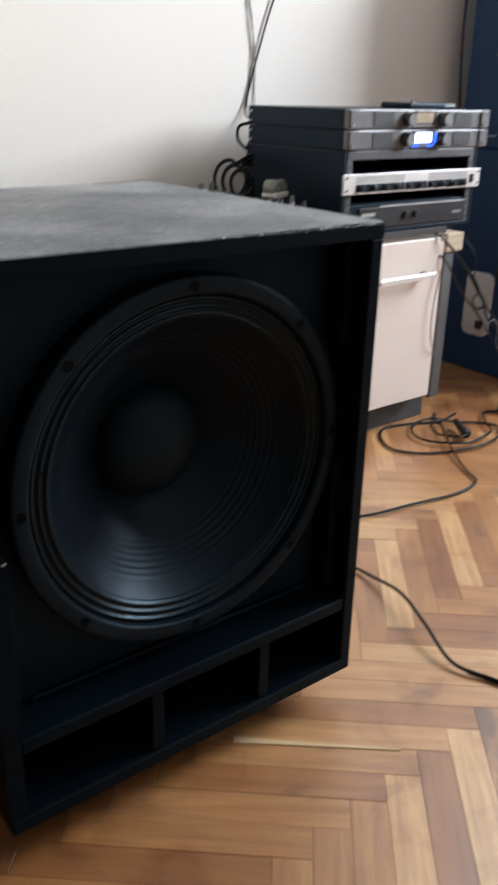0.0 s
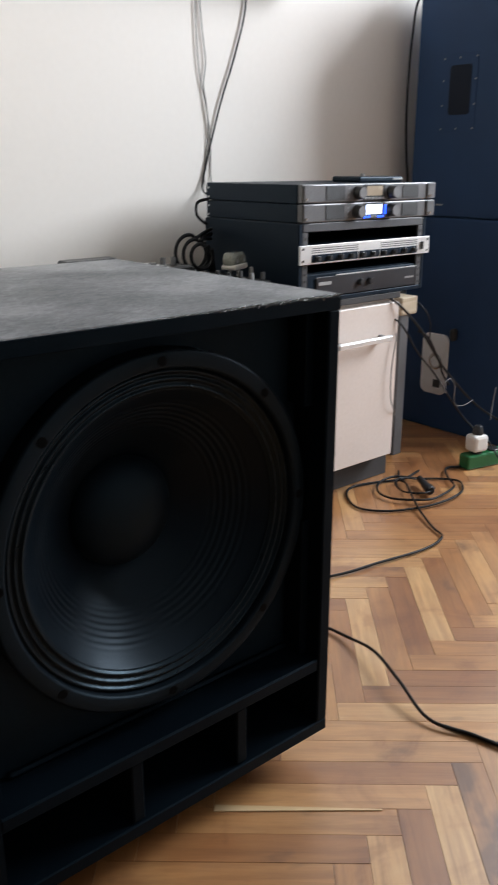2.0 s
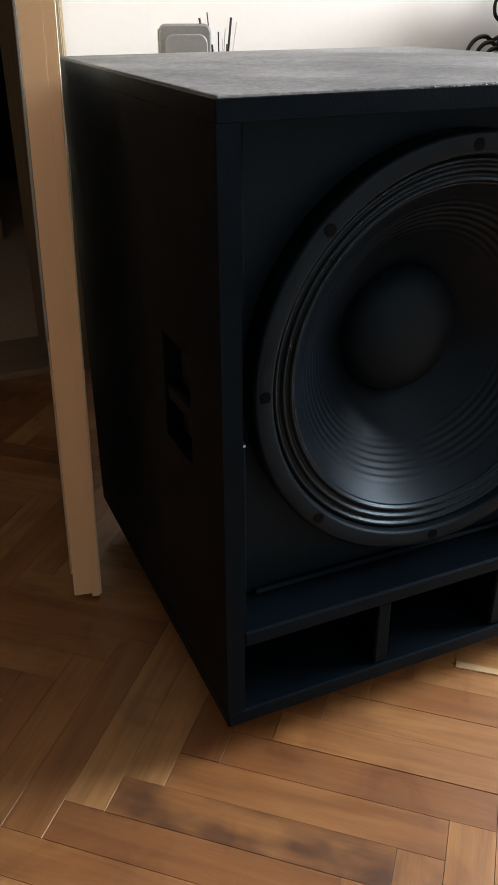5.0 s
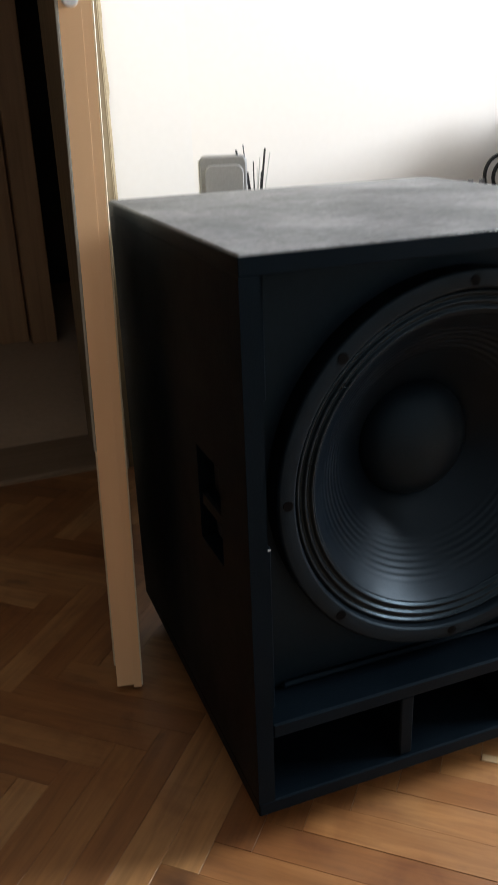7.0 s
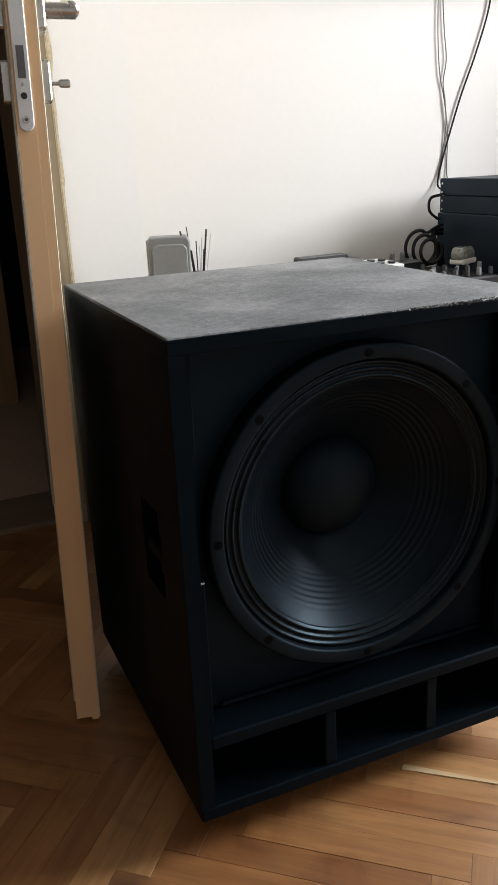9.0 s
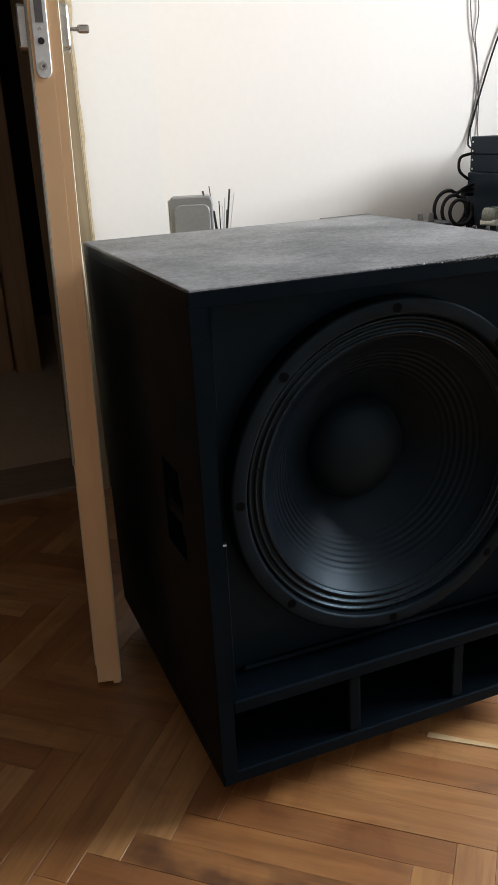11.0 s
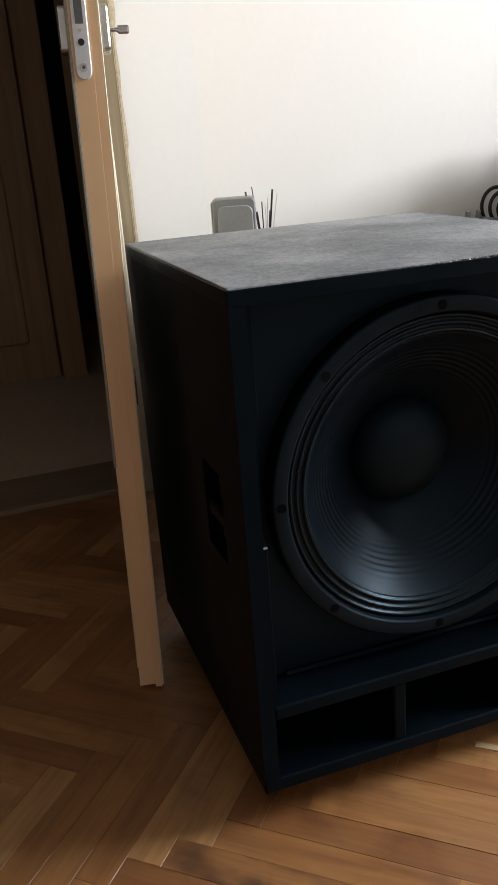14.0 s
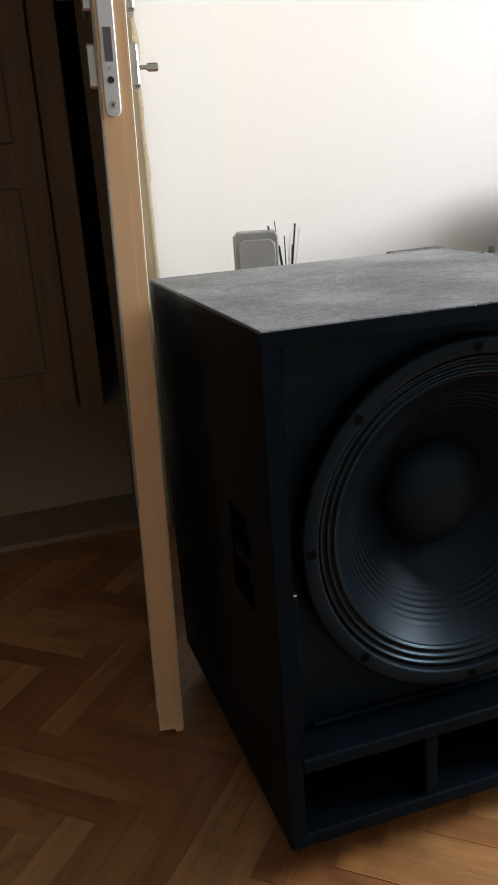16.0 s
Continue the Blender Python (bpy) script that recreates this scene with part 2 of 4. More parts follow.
PLINTH = mat("dark_plinth_board", worn((0.03, 0.03, 0.032), (0.05, 0.05, 0.052), 6, 200, 0.05, (0.5, 0.6)))
DOOR_WOOD = mat("pale_door_wood", wood((0.83, 0.53, 0.28), (0.89, 0.60, 0.34), (1, 1, 0.04), 30, 0.5))
DOOR_FACE = mat("cream_door_paint", worn((0.66, 0.58, 0.43), (0.74, 0.66, 0.51), 4, 120, 0.05, (0.4, 0.5)))
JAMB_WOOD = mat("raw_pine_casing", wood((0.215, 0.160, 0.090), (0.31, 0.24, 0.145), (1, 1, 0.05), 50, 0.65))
FOAM = mat("mounting_foam", worn((0.30, 0.235, 0.14), (0.44, 0.35, 0.22), 30, 160, 0.5, (0.8, 0.95), 0.004))
HALL_WOOD = mat("brown_hall_door", wood((0.36, 0.22, 0.11), (0.50, 0.32, 0.17), (1, 1, 0.05), 35, 0.45))
BLOCK_WOOD = mat("raw_wood_block", wood((0.40, 0.32, 0.22), (0.55, 0.46, 0.34), (0.1, 1, 1), 60, 0.7))
GREEN = mat("green_plastic", worn((0.008, 0.095, 0.028), (0.014, 0.135, 0.04), 8, 200, 0.03, (0.35, 0.45)))
WHITE_PL = mat("white_plastic", worn((0.68, 0.67, 0.64), (0.75, 0.74, 0.71), 10, 200, 0.03, (0.35, 0.45)))
GREY_PL = mat("grey_plastic", worn((0.20, 0.20, 0.20), (0.26, 0.26, 0.26), 10, 250, 0.05, (0.4, 0.5)))
CADDY_FACE = mat("caddy_face_grey", worn((0.25, 0.25, 0.25), (0.30, 0.30, 0.30), 10, 250, 0.05, (0.4, 0.5)))
GREY_PL2 = mat("pale_grey_plastic", worn((0.30, 0.30, 0.30), (0.36, 0.36, 0.36), 10, 250, 0.05, (0.35, 0.45)))
BLACK_PL = mat("black_plastic", worn((0.012, 0.012, 0.013), (0.022, 0.022, 0.024), 14, 300, 0.08, (0.3, 0.42)))
SPOT_GLASS = mat("dark_screen", worn((0.004, 0.004, 0.005), (0.007, 0.007, 0.008), 4, 100, 0.0, (0.08, 0.14)))
BEIGE_LCD = mat("unlit_display", worn((0.30, 0.24, 0.17), (0.40, 0.33, 0.25), 30, 300, 0.02, (0.2, 0.3)))
GREY_GREEN = mat("smoky_clear_plastic", worn((0.14, 0.15, 0.13), (0.24, 0.25, 0.22), 18, 200, 0.05, (0.15, 0.3)))
CREAM_PL = mat("cloudy_cream_plastic", worn((0.55, 0.54, 0.50), (0.68, 0.67, 0.63), 16, 200, 0.08, (0.25, 0.4)))


def glow(name, colour, power):
    m = mat(name, None, base=colour, rough=0.3)
    m.node_tree.nodes["Principled BSDF"].inputs["Emission Color"].default_value = (*colour, 1)
    m.node_tree.nodes["Principled BSDF"].inputs["Emission Strength"].default_value = power
    return m


LCD_BLUE = glow("lit_display_pale", (0.62, 0.72, 1.0), 1.6)
LED_BLUE = glow("lit_display_blue", (0.03, 0.10, 1.0), 1.6)


# ---- mesh helpers ----
def box(x0, x1, y0, y1, z0, z1, bevel=0.0015, bm=None, segments=1):
    own = bmesh.new()
    bmesh.ops.create_cube(own, size=1)
    for v in own.verts:
        v.co = Vector((x0 + (v.co.x + 0.5) * (x1 - x0), y0 + (v.co.y + 0.5) * (y1 - y0), z0 + (v.co.z + 0.5) * (z1 - z0)))
    if bevel:
        bmesh.ops.bevel(own, geom=own.edges[:], offset=bevel, segments=segments, affect="EDGES", profile=0.5)
    return joined(bm, own)


def joined(bm, own):
    if bm is None:
        return own
    me = bpy.data.meshes.new("tmp")
    own.to_mesh(me)
    bm.from_mesh(me)
    bpy.data.meshes.remove(me)
    own.free()
    return bm


def turn_bm(bm, m):
    bmesh.ops.transform(bm, matrix=m, verts=bm.verts)
    return bm


def lathe(profile, segments=64, at=(0, 0, 0), closed=False, bm=None):
    """A ring swept round the y axis: profile rows are (radius, y). Faces are smooth."""
    own = bmesh.new()
    rings = []
    for r, y in profile:
        rings.append([own.verts.new((at[0] + r * math.cos(2 * math.pi * k / segments), at[1] + y, at[2] + r * math.sin(2 * math.pi * k / segments))) for k in range(segments)] if r > 1e-6 else [own.verts.new((at[0], at[1] + y, at[2]))])
    pairs = list(zip(rings, rings[1:])) + ([(rings[-1], rings[0])] if closed else [])
    for a, b in pairs:
        for k in range(segments):
            n = (k + 1) % segments
            if len(a) == 1 and len(b) == 1:
                continue
            if len(a) == 1:
                f = own.faces.new((a[0], b[n], b[k]))
            elif len(b) == 1:
                f = own.faces.new((a[k], a[n], b[0]))
            else:
                f = own.faces.new((a[k], a[n], b[n], b[k]))
            f.smooth = True
    bmesh.ops.recalc_face_normals(own, faces=own.faces)
    return joined(bm, own)


def rod(p, q, r, segments=16, r2=None, bm=None, bevel=0.0):
    """A round bar from p to q."""
    p, q = Vector(p), Vector(q)
    r2 = r if r2 is None else r2
    length = (q - p).length
    prof = [(0, 0), (max(r - bevel, 0), 0), (r, bevel), (r2, length - bevel), (max(r2 - bevel, 0), length), (0, length)] if bevel else [(0, 0), (r, 0), (r2, length), (0, length)]
    own = lathe(prof, segments)
    for e in own.edges:
        if len(e.link_faces) == 2 and e.calc_face_angle(0) > 0.7:
            e.smooth = False
    turn = (q - p).to_track_quat("Y", "Z").to_matrix().to_4x4()
    turn_bm(own, Matrix.Translation(p) @ turn)
    return joined(bm, own)


def tube(points, r, sides=8, steps=8):
    """A cable through the points, as one smooth tube with closed ends."""
    pts = [Vector(p) for p in points]
    ext = [pts[0] * 2 - pts[1], *pts, pts[-1] * 2 - pts[-2]]
    line = []
    for i in range(1, len(ext) - 2):
        p0, p1, p2, p3 = ext[i - 1:i + 3]
        for s in range(steps):
            t = s / steps
            line.append(0.5 * (2 * p1 + (p2 - p0) * t + (2 * p0 - 5 * p1 + 4 * p2 - p3) * t * t + (3 * p1 - p0 - 3 * p2 + p3) * t ** 3))
    line.append(pts[-1])
    bm = bmesh.new()
    side, rings = None, []
    for i, c in enumerate(line):
        d = (line[min(i + 1, len(line) - 1)] - line[max(i - 1, 0)]).normalized()
        side = d.orthogonal() if side is None else side - d * side.dot(d)
        side = side.normalized()
        up = d.cross(side)
        rings.append([bm.verts.new(c + r * (math.cos(2 * math.pi * k / sides) * side + math.sin(2 * math.pi * k / sides) * up)) for k in range(sides)])
    for a, b in zip(rings, rings[1:]):
        for k in range(sides):
            bm.faces.new((a[k], a[(k + 1) % sides], b[(k + 1) % sides], b[k])).smooth = True
    bm.faces.new(rings[0][::-1])
    bm.faces.new(rings[-1])
    bmesh.ops.recalc_face_normals(bm, faces=bm.faces)
    return bm


def plate_hole(x0, x1, z0, z1, y0, y1, cx, cz, r, segments=96):
    """A board in the xz plane, between y0 and y1, with a round hole."""
    bm = bmesh.new()
    rim = []
    angles = sorted([2 * math.pi * k / segments for k in range(segments)] + [math.atan2(z - cz, x - cx) % (2 * math.pi) for x in (x0, x1) for z in (z0, z1)])
    for a in angles:
        c, s = math.cos(a), math.sin(a)
        reach = min((x1 - cx) / c if c > 1e-9 else 1e9, (x0 - cx) / c if c < -1e-9 else 1e9, (z1 - cz) / s if s > 1e-9 else 1e9, (z0 - cz) / s if s < -1e-9 else 1e9)
        rim.append([bm.verts.new((cx + k * c, y, cz + k * s)) for k, y in ((r, y0), (reach, y0), (reach, y1), (r, y1))])
    for a, b in zip(rim, rim[1:] + rim[:1]):
        for k in range(4):
            n = (k + 1) % 4
            bm.faces.new((a[k], b[k], b[n], a[n]))
    bmesh.ops.recalc_face_normals(bm, faces=bm.faces)
    return bm


def rounded_plate(w, h, t, r, bevel=0.001, seg=6):
    """A rounded rectangle in the xz plane, w by h, t thick towards -y, with its back on y = 0."""
    bm = bmesh.new()
    ring = []
    for cx, cz, a0 in ((w / 2 - r, h / 2 - r, 0), (-w / 2 + r, h / 2 - r, 90), (-w / 2 + r, -h / 2 + r, 180), (w / 2 - r, -h / 2 + r, 270)):
        for k in range(seg + 1):
            a = radians(a0 + 90 * k / seg)
            ring.append((cx + r * math.cos(a), cz + r * math.sin(a)))
    back = [bm.verts.new((x, 0, z)) for x, z in ring]
    front = [bm.verts.new((x, -t + bevel, z)) for x, z in ring]
    face = [bm.verts.new((x * (1 - 2 * bevel / w), -t, z * (1 - 2 * bevel / h))) for x, z in ring]
    n = len(ring)
    for a, b in ((back, front), (front, face)):
        for k in range(n):
            bm.faces.new((a[k], a[(k + 1) % n], b[(k + 1) % n], b[k]))
    bm.faces.new(face)
    bm.faces.new(back[::-1])
    bmesh.ops.recalc_face_normals(bm, faces=bm.faces)
    return bm


def link(name, bm, material):
    me = bpy.data.meshes.new(name)
    bm.to_mesh(me)
    bm.free()
    me.materials.append(material)
    return new(name, me)


def part(name, bm, material, parent, label=""):
    ob = link(name, bm, material)
    ob.parent = parent
    return tagged(ob, label)


def thing(name, label, category, m=None, group="", kind=""):
    ob = new(name)
    ob.empty_display_size = 0.05
    ob.matrix_world = m or Matrix()
    return tagged(ob, label, category, group, kind)


def setting(name, bm, material, label, category):
    return tagged(link(name, bm, material), label, category, kind="structure")


# ---- the room ----
WALL_Y, HALL_Y = 1.20, 2.50
setting("floor", box(-1.8, 3.4, -2.8, 1.42, -0.12, -0.011, 0), JOINT, "joints and bed under a herringbone parquet floor, dark with pale glints painted in", "floor")
setting("hall_floor", box(-1.8, 1.6, 1.43, 3.6, -0.12, 0.004, 0), TILE, "dull grey-brown hall floor in shade", "floor")
setting("threshold", box(-0.78, 0.10, 1.205, 1.425, -0.01, 0.012, 0.004), mat("threshold_wood", wood((0.22, 0.16, 0.10), (0.30, 0.22, 0.15), (0.05, 1, 1), 40, 0.5)), "worn pale wooden threshold board in the doorway", "threshold")
setting("wall_north", box(0.338, 3.4, WALL_Y, 1.42, -0.01, 2.7, 0), PLASTER, "cream-white painted plaster wall behind the gear", "wall")
setting("wall_north_pier", box(0.10, 0.338, WALL_Y, 1.42, -0.01, 2.7, 0), PLASTER_GREYER, "slightly greyer plaster strip beside the door frame", "wall")
setting("wall_north_left", box(-1.8, -0.84, WALL_Y, 1.42, -0.01, 2.7, 0.003), PLASTER, "cream-white painted plaster wall beyond the doorway", "wall")
setting("wall_north_lintel", box(-0.84, 0.10, WALL_Y, 1.42, 2.12, 2.7, 0.003), PLASTER, "plaster over the doorway", "wall")
setting("wall_west", box(-2.0, -1.8, -2.8, 3.6, -0.01, 2.7, 0), DARK_WALL, "plain unseen wall, darkened to cut bounced light", "wall")
setting("wall_south", box(-1.8, 3.4, -3.0, -2.8, -0.01, 2.7, 0), DULL_WALL, "plain painted wall", "wall")
east = box(3.2, 3.4, -2.8, -1.12, -0.01, 2.7, 0)
box(3.2, 3.4, 0.42, WALL_Y, -0.01, 2.7, 0, east)
box(3.2, 3.4, -1.12, 0.42, -0.01, 1.25, 0, east)
box(3.2, 3.4, -1.12, 0.42, 2.6, 2.7, 0, east)
setting("wall_east", east, PLASTER, "plain painted wall with a window opening", "wall")
win = thing("window_1", "white window frame that lets the daylight in", "window", pose(3.3, -0.35, 1.25), kind="structure")
for y0, y1 in ((-0.77, -0.72), (0.72, 0.77), (-0.025, 0.025)):
    part("window_frame", box(-0.03, 0.03, y0, y1, 0.0, 1.35, 0.004), WHITE_PL, win)
part("window_sill", box(-0.12, 0.08, -0.77, 0.77, -0.03, 0.0, 0.004), WHITE_PL, win)
setting("ceiling", box(-2.0, 3.4, -3.0, 3.8, 2.7, 2.8, 0), CEILING_GREY, "plain unseen ceiling, greyed to lower bounced light", "ceiling")

# hall behind the doorway: a brown door in its frame, and a dark opening beside it
setting("hall_wall", box(0.92, 1.6, HALL_Y, 2.6, 0, 2.7, 0), HALL_WALL, "brown hall wall in shade", "wall")
setting("hall_wall_left", box(-1.8, -0.92, HALL_Y, 2.6, 0, 2.7, 0), HALL_WALL, "brown hall wall in shade", "wall")
setting("hall_lintel", box(-0.92, 0.92, HALL_Y, 2.6, 2.1, 2.7, 0), HALL_WALL, "brown hall wall over the doors", "wall")
setting("hall_end", box(1.6, 1.8, 1.42, 3.6, 0, 2.7, 0), HALL_WALL, "brown hall wall in shade", "wall")
# near-black paint stands for the darkness of the room behind the opening
setting("hall_back", box(-1.8, 1.8, 3.6, 3.7, 0, 2.7, 0), mat("black_for_unlit_room", worn((0.02, 0.02, 0.02), (0.03, 0.03, 0.03))), "back wall of an unlit room, its darkness painted near-black", "wall")
hd = thing("hall_door", "brown wooden panel door, closed, in the dark hall", "door", pose(0, HALL_Y, 0), kind="structure")
part("frame", box(0.055, 0.150, -0.03, 0.10, 0.0, 2.1, 0.004), HALL_WOOD, hd)
part("frame", box(-0.92, -0.81, -0.03, 0.10, 0.0, 2.1, 0.004), HALL_WOOD, hd)
part("leaf", box(-0.80, 0.050, 0.02, 0.06, 0.0, 2.08, 0.003), HALL_WOOD, hd)
for x0, x1 in ((-0.70, -0.44), (-0.34, -0.05)):
    for z0, z1 in ((0.15, 0.85), (1.0, 1.95)):
        part("panel", box(x0, x1, 0.008, 0.03, z0, z1, 0.008), HALL_WOOD, hd)

# door frame of the room: jambs, casing, mounting foam
fr = thing("door_frame", "raw wooden door frame with mounting foam at its edge", "door frame", pose(0.10, WALL_Y, 0), kind="structure")
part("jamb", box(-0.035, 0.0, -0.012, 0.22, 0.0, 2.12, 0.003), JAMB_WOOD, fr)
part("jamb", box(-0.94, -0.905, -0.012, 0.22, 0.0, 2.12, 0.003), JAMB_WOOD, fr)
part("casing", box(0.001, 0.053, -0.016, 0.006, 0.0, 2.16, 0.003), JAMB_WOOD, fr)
part("bead", box(-0.008, 0.020, -0.026, -0.0165, 0.0, 2.14, 0.003), DOOR_FACE, fr, "pale bead along the casing")
foam = bmesh.new()
rows = []
for k in range(70):
    z = 0.30 + k * 0.018
    w = 0.004 + 0.010 * max(0.0, noise.noise((0, 0, z * 11)) + 0.25) * (1.0 if z > 0.85 else 0.25)
    rows.append([foam.verts.new((0.047, -0.0165, z)), foam.verts.new((0.053 + w * 0.6, -0.014, z)), foam.verts.new((0.053 + w, -0.004, z)), foam.verts.new((0.053 + w * 0.7, 0.004, z))])
for a, b in zip(rows, rows[1:]):
    for k in range(3):
        foam.faces.new((a[k], a[k + 1], b[k + 1], b[k])).smooth = True
part("foam", foam, FOAM, fr, "lumpy dried mounting foam")

# the open door leaf; local x: across its thickness, y: from lock edge to hinges
door = thing("door_1", "pale wooden door leaf standing open beside the speaker", "door", pose(-0.0765, 0.349, 0.0) @ pose(0, 0, 0, 0, 1.4, -9.9), kind="structure")
part("leaf", box(-0.0185, 0.0066, 0.0, 0.82, 0.012, 2.02, 0.0001), DOOR_WOOD, door)
part("rebate", box(0.00665, 0.0181, 0.0004, 0.822, 0.006, 2.02, 0.0001), DOOR_WOOD, door)
part("face_sheet", box(0.0182, 0.0205, 0.001, 0.821, 0.008, 2.02, 0.0008), DOOR_FACE, door, "cream painted door face")
part("edge_strip", box(-0.0225, -0.0187, -0.0005, 0.05, 0.40, 2.02, 0.0008), mat("grey_edge_strip", worn((0.26, 0.25, 0.21), (0.34, 0.33, 0.28))), door, "grey strip along the leaf's edge")
part("face_sheet", box(-0.0215, -0.0187, 0.051, 0.82, 0.012, 2.02, 0.0008), DOOR_FACE, door)
lock = part("lock_plate", turn_bm(rounded_plate(0.020, 0.245, 0.0025, 0.0095), pose(-0.0055, 0.0, 1.055)), ZINC, door, "zinc lock plate with rounded ends")
part("latch_slot", box(-0.0105, -0.0005, -0.0031, -0.0026, 0.997, 1.036, 0), PANEL_GREY, lock, "dark grey bolt slot")
part("latch_slot", box(-0.0105, -0.0005, -0.0031, -0.0026, 1.10, 1.135, 0), PANEL_GREY, lock)
part("keyhole", rod((-0.0055, -0.0027, 0.976), (-0.0055, -0.0033, 0.976), 0.0042, 16), RUBBER, lock, "black hole")
part("rivet", rod((-0.0055, -0.0025, 0.990), (-0.0055, -0.0033, 0.990), 0.0022, 12), STEEL, lock)
screw = rod((-0.0055, -0.0025, 0.947), (-0.0055, -0.0036, 0.947), 0.0048, 16)
part("screw", screw, STEEL, lock)
part("screw_socket", rod((-0.0055, -0.0036, 0.947), (-0.0055, -0.0039, 0.947), 0.0022, 10), PANEL_GREY, lock)
for side, sx in ((1, 0.0206), (-1, -0.0227)):
    for z in (1.086, 0.996):
        rose = turn_bm(rounded_plate(0.052, 0.056, 0.011, 0.006, 0.002), pose(sx, 0.056, z, 0, 0, 90 * side))
        part("rose", rose, STEEL, door, "satin steel rose")
lever = rod((0.03, 0.056, 1.086), (0.072, 0.056, 1.086), 0.0105, 16)
rod((0.066, 0.050, 1.086), (0.068, 0.175, 1.112), 0.0115, 16, bm=lever, bevel=0.003)
part("door_handle", lever, STEEL, door, "satin steel lever handle")
lever = rod((-0.03, 0.056, 1.086), (-0.068, 0.056, 1.086), 0.0105, 16)
rod((-0.064, 0.050, 1.086), (-0.066, 0.175, 1.112), 0.0115, 16, bm=lever, bevel=0.003)
part("door_handle", lever, STEEL, door)
knob = rod((0.031, 0.056, 0.996), (0.044, 0.056, 0.996), 0.0028, 12)
box(0.042, 0.058, 0.053, 0.059, 0.9905, 1.0015, 0.0025, knob, 2)
part("thumb_turn", knob, STEEL, door)
for z in (0.25, 1.75):
    part("hinge", rod((0.024, 0.818, z), (0.024, 0.818, z + 0.09), 0.008, 12), STEEL, door)


# ---- woofer drivers ----
def woofer(parent, cx, y, cz, R, depth, cone_mat, frame_mat, cap_r, bolts, rim, lit=False):
    """A driver that faces -y: frame > surround, cone, dust_cap, bolts. R: outer radius of the frame, y: its front."""
    k = R / 0.226
    frame_bm = lathe([(0.204 * k, 0.012), (0.205 * k, 0.004), (0.2062 * k, 0.0014), (0.2080 * k, 0.0002), (0.2085 * k, 0.0), (0.2232 * k, 0.0005), (0.2240 * k, 0.0007), (0.2262 * k, 0.0024), (R, 0.0040), (R, 0.0050), (R, rim), (0.190 * k, rim), (0.190 * k, 0.03)], 96, (cx, y, cz))
    frame_ob = part("woofer", frame_bm, frame_mat, parent, "round woofer with a cast frame")
    sur = []
    for i in range(37):
        u = i / 36
        r = (0.2045 - 0.0275 * u) * k
        sur.append((r, 0.011 + 0.004 * u - 0.0036 * math.sin(u * math.pi * 3) ** 2 * (1 if u < 0.99 else 0)))
    part("surround", lathe(sur, 96, (cx, y, cz)), SURROUND, frame_ob, "triple-roll coated cloth surround")
    prof = []
    r0, r1 = 0.177 * k, cap_r * 0.93
    for i in range(97):
        u = i / 96
        r = r0 + (r1 - r0) * u
        curve = 0.016 + depth * (u ** 0.92)
        ribs = (0.0 if lit else 0.0004) * math.sin(u * 2 * math.pi * 17) * max(0.0, min(1.0, (u - 0.12) * 8)) * max(0.0, min(1.0, (0.60 - u) * 6))
        prof.append((r, curve + ribs))
    part("cone", lathe(prof, 96, (cx, y, cz)), cone_mat, frame_ob, "ribbed paper cone")
    dome = [(cap_r * math.cos(a), 0.016 + depth - 0.004 - cap_r * 0.55 * math.sin(a)) for a in [radians(90 * i / 14) for i in range(15)]]
    part("dust_cap", lathe([(cap_r * 1.04, 0.016 + depth + 0.004)] + dome[:-1] + [(0, dome[-1][1])], 64, (cx, y, cz)), CAP if not lit else CAP_GREY, frame_ob, "domed dust cap")
    for i in range(bolts):
        a = radians(90 + 360 / bolts * i)
        bx, bz = cx + 0.2145 * k * math.cos(a), cz + 0.2145 * k * math.sin(a)
        part("bolt", rod((bx, y + 0.002, bz), (bx, y - 0.0004, bz), 0.0062 * k, 12, bevel=0.0003), NOTCH_SHADE, frame_ob, "black socket-head bolt, darkened to look like a shaded notch")
    return frame_ob


# ---- the subwoofer ----
W, D, Z0, Z1, T = 0.526, 0.532, 0.052, 0.705, 0.020
sub = thing("subwoofer", "large black bass speaker with dusty top on the floor", "subwoofer")
part("top_panel", box(0, W, 0, D, Z1 - T, Z1 - 0.0022, 0.0006), CAB_PAINT, sub)
part("top_cover", box(0.0012, W - 0.0012, 0.0012, D - 0.0012, Z1 - 0.0045, Z1, 0.0016, None, 2), CAB_TOP, sub, "felt top cover dulled grey by dust")
part("bottom_panel", box(0, W, 0, D, Z0, Z0 + T, 0.002), CAB_PAINT, sub)
left = bmesh.new()
ys, zs = (0.0, 0.085, 0.165, D), (Z0 + T, 0.345, 0.465, Z1 - T)
vg = [[[left.verts.new((x, y, z)) for z in zs] for y in ys] for x in (0.0, T)]
for p in range(3):
    for q in range(3):
        if (p, q) != (1, 1):
            for g in vg:
                left.faces.new((g[p][q], g[p + 1][q], g[p + 1][q + 1], g[p][q + 1]))
for a, b in (((1, 1), (2, 1)), ((2, 1), (2, 2)), ((2, 2), (1, 2)), ((1, 2), (1, 1))) + tuple(((k, 0), (k + 1, 0)) for k in range(3)) + tuple(((k, 3), (k + 1, 3)) for k in range(3)) + tuple(((0, k), (0, k + 1)) for k in range(3)) + tuple(((3, k), (3, k + 1)) for k in range(3)):
    left.faces.new((vg[0][a[0]][a[1]], vg[0][b[0]][b[1]], vg[1][b[0]][b[1]], vg[1][a[0]][a[1]]))
bmesh.ops.recalc_face_normals(left, faces=left.faces)
part("side_panel", left, CAB_PAINT, sub)
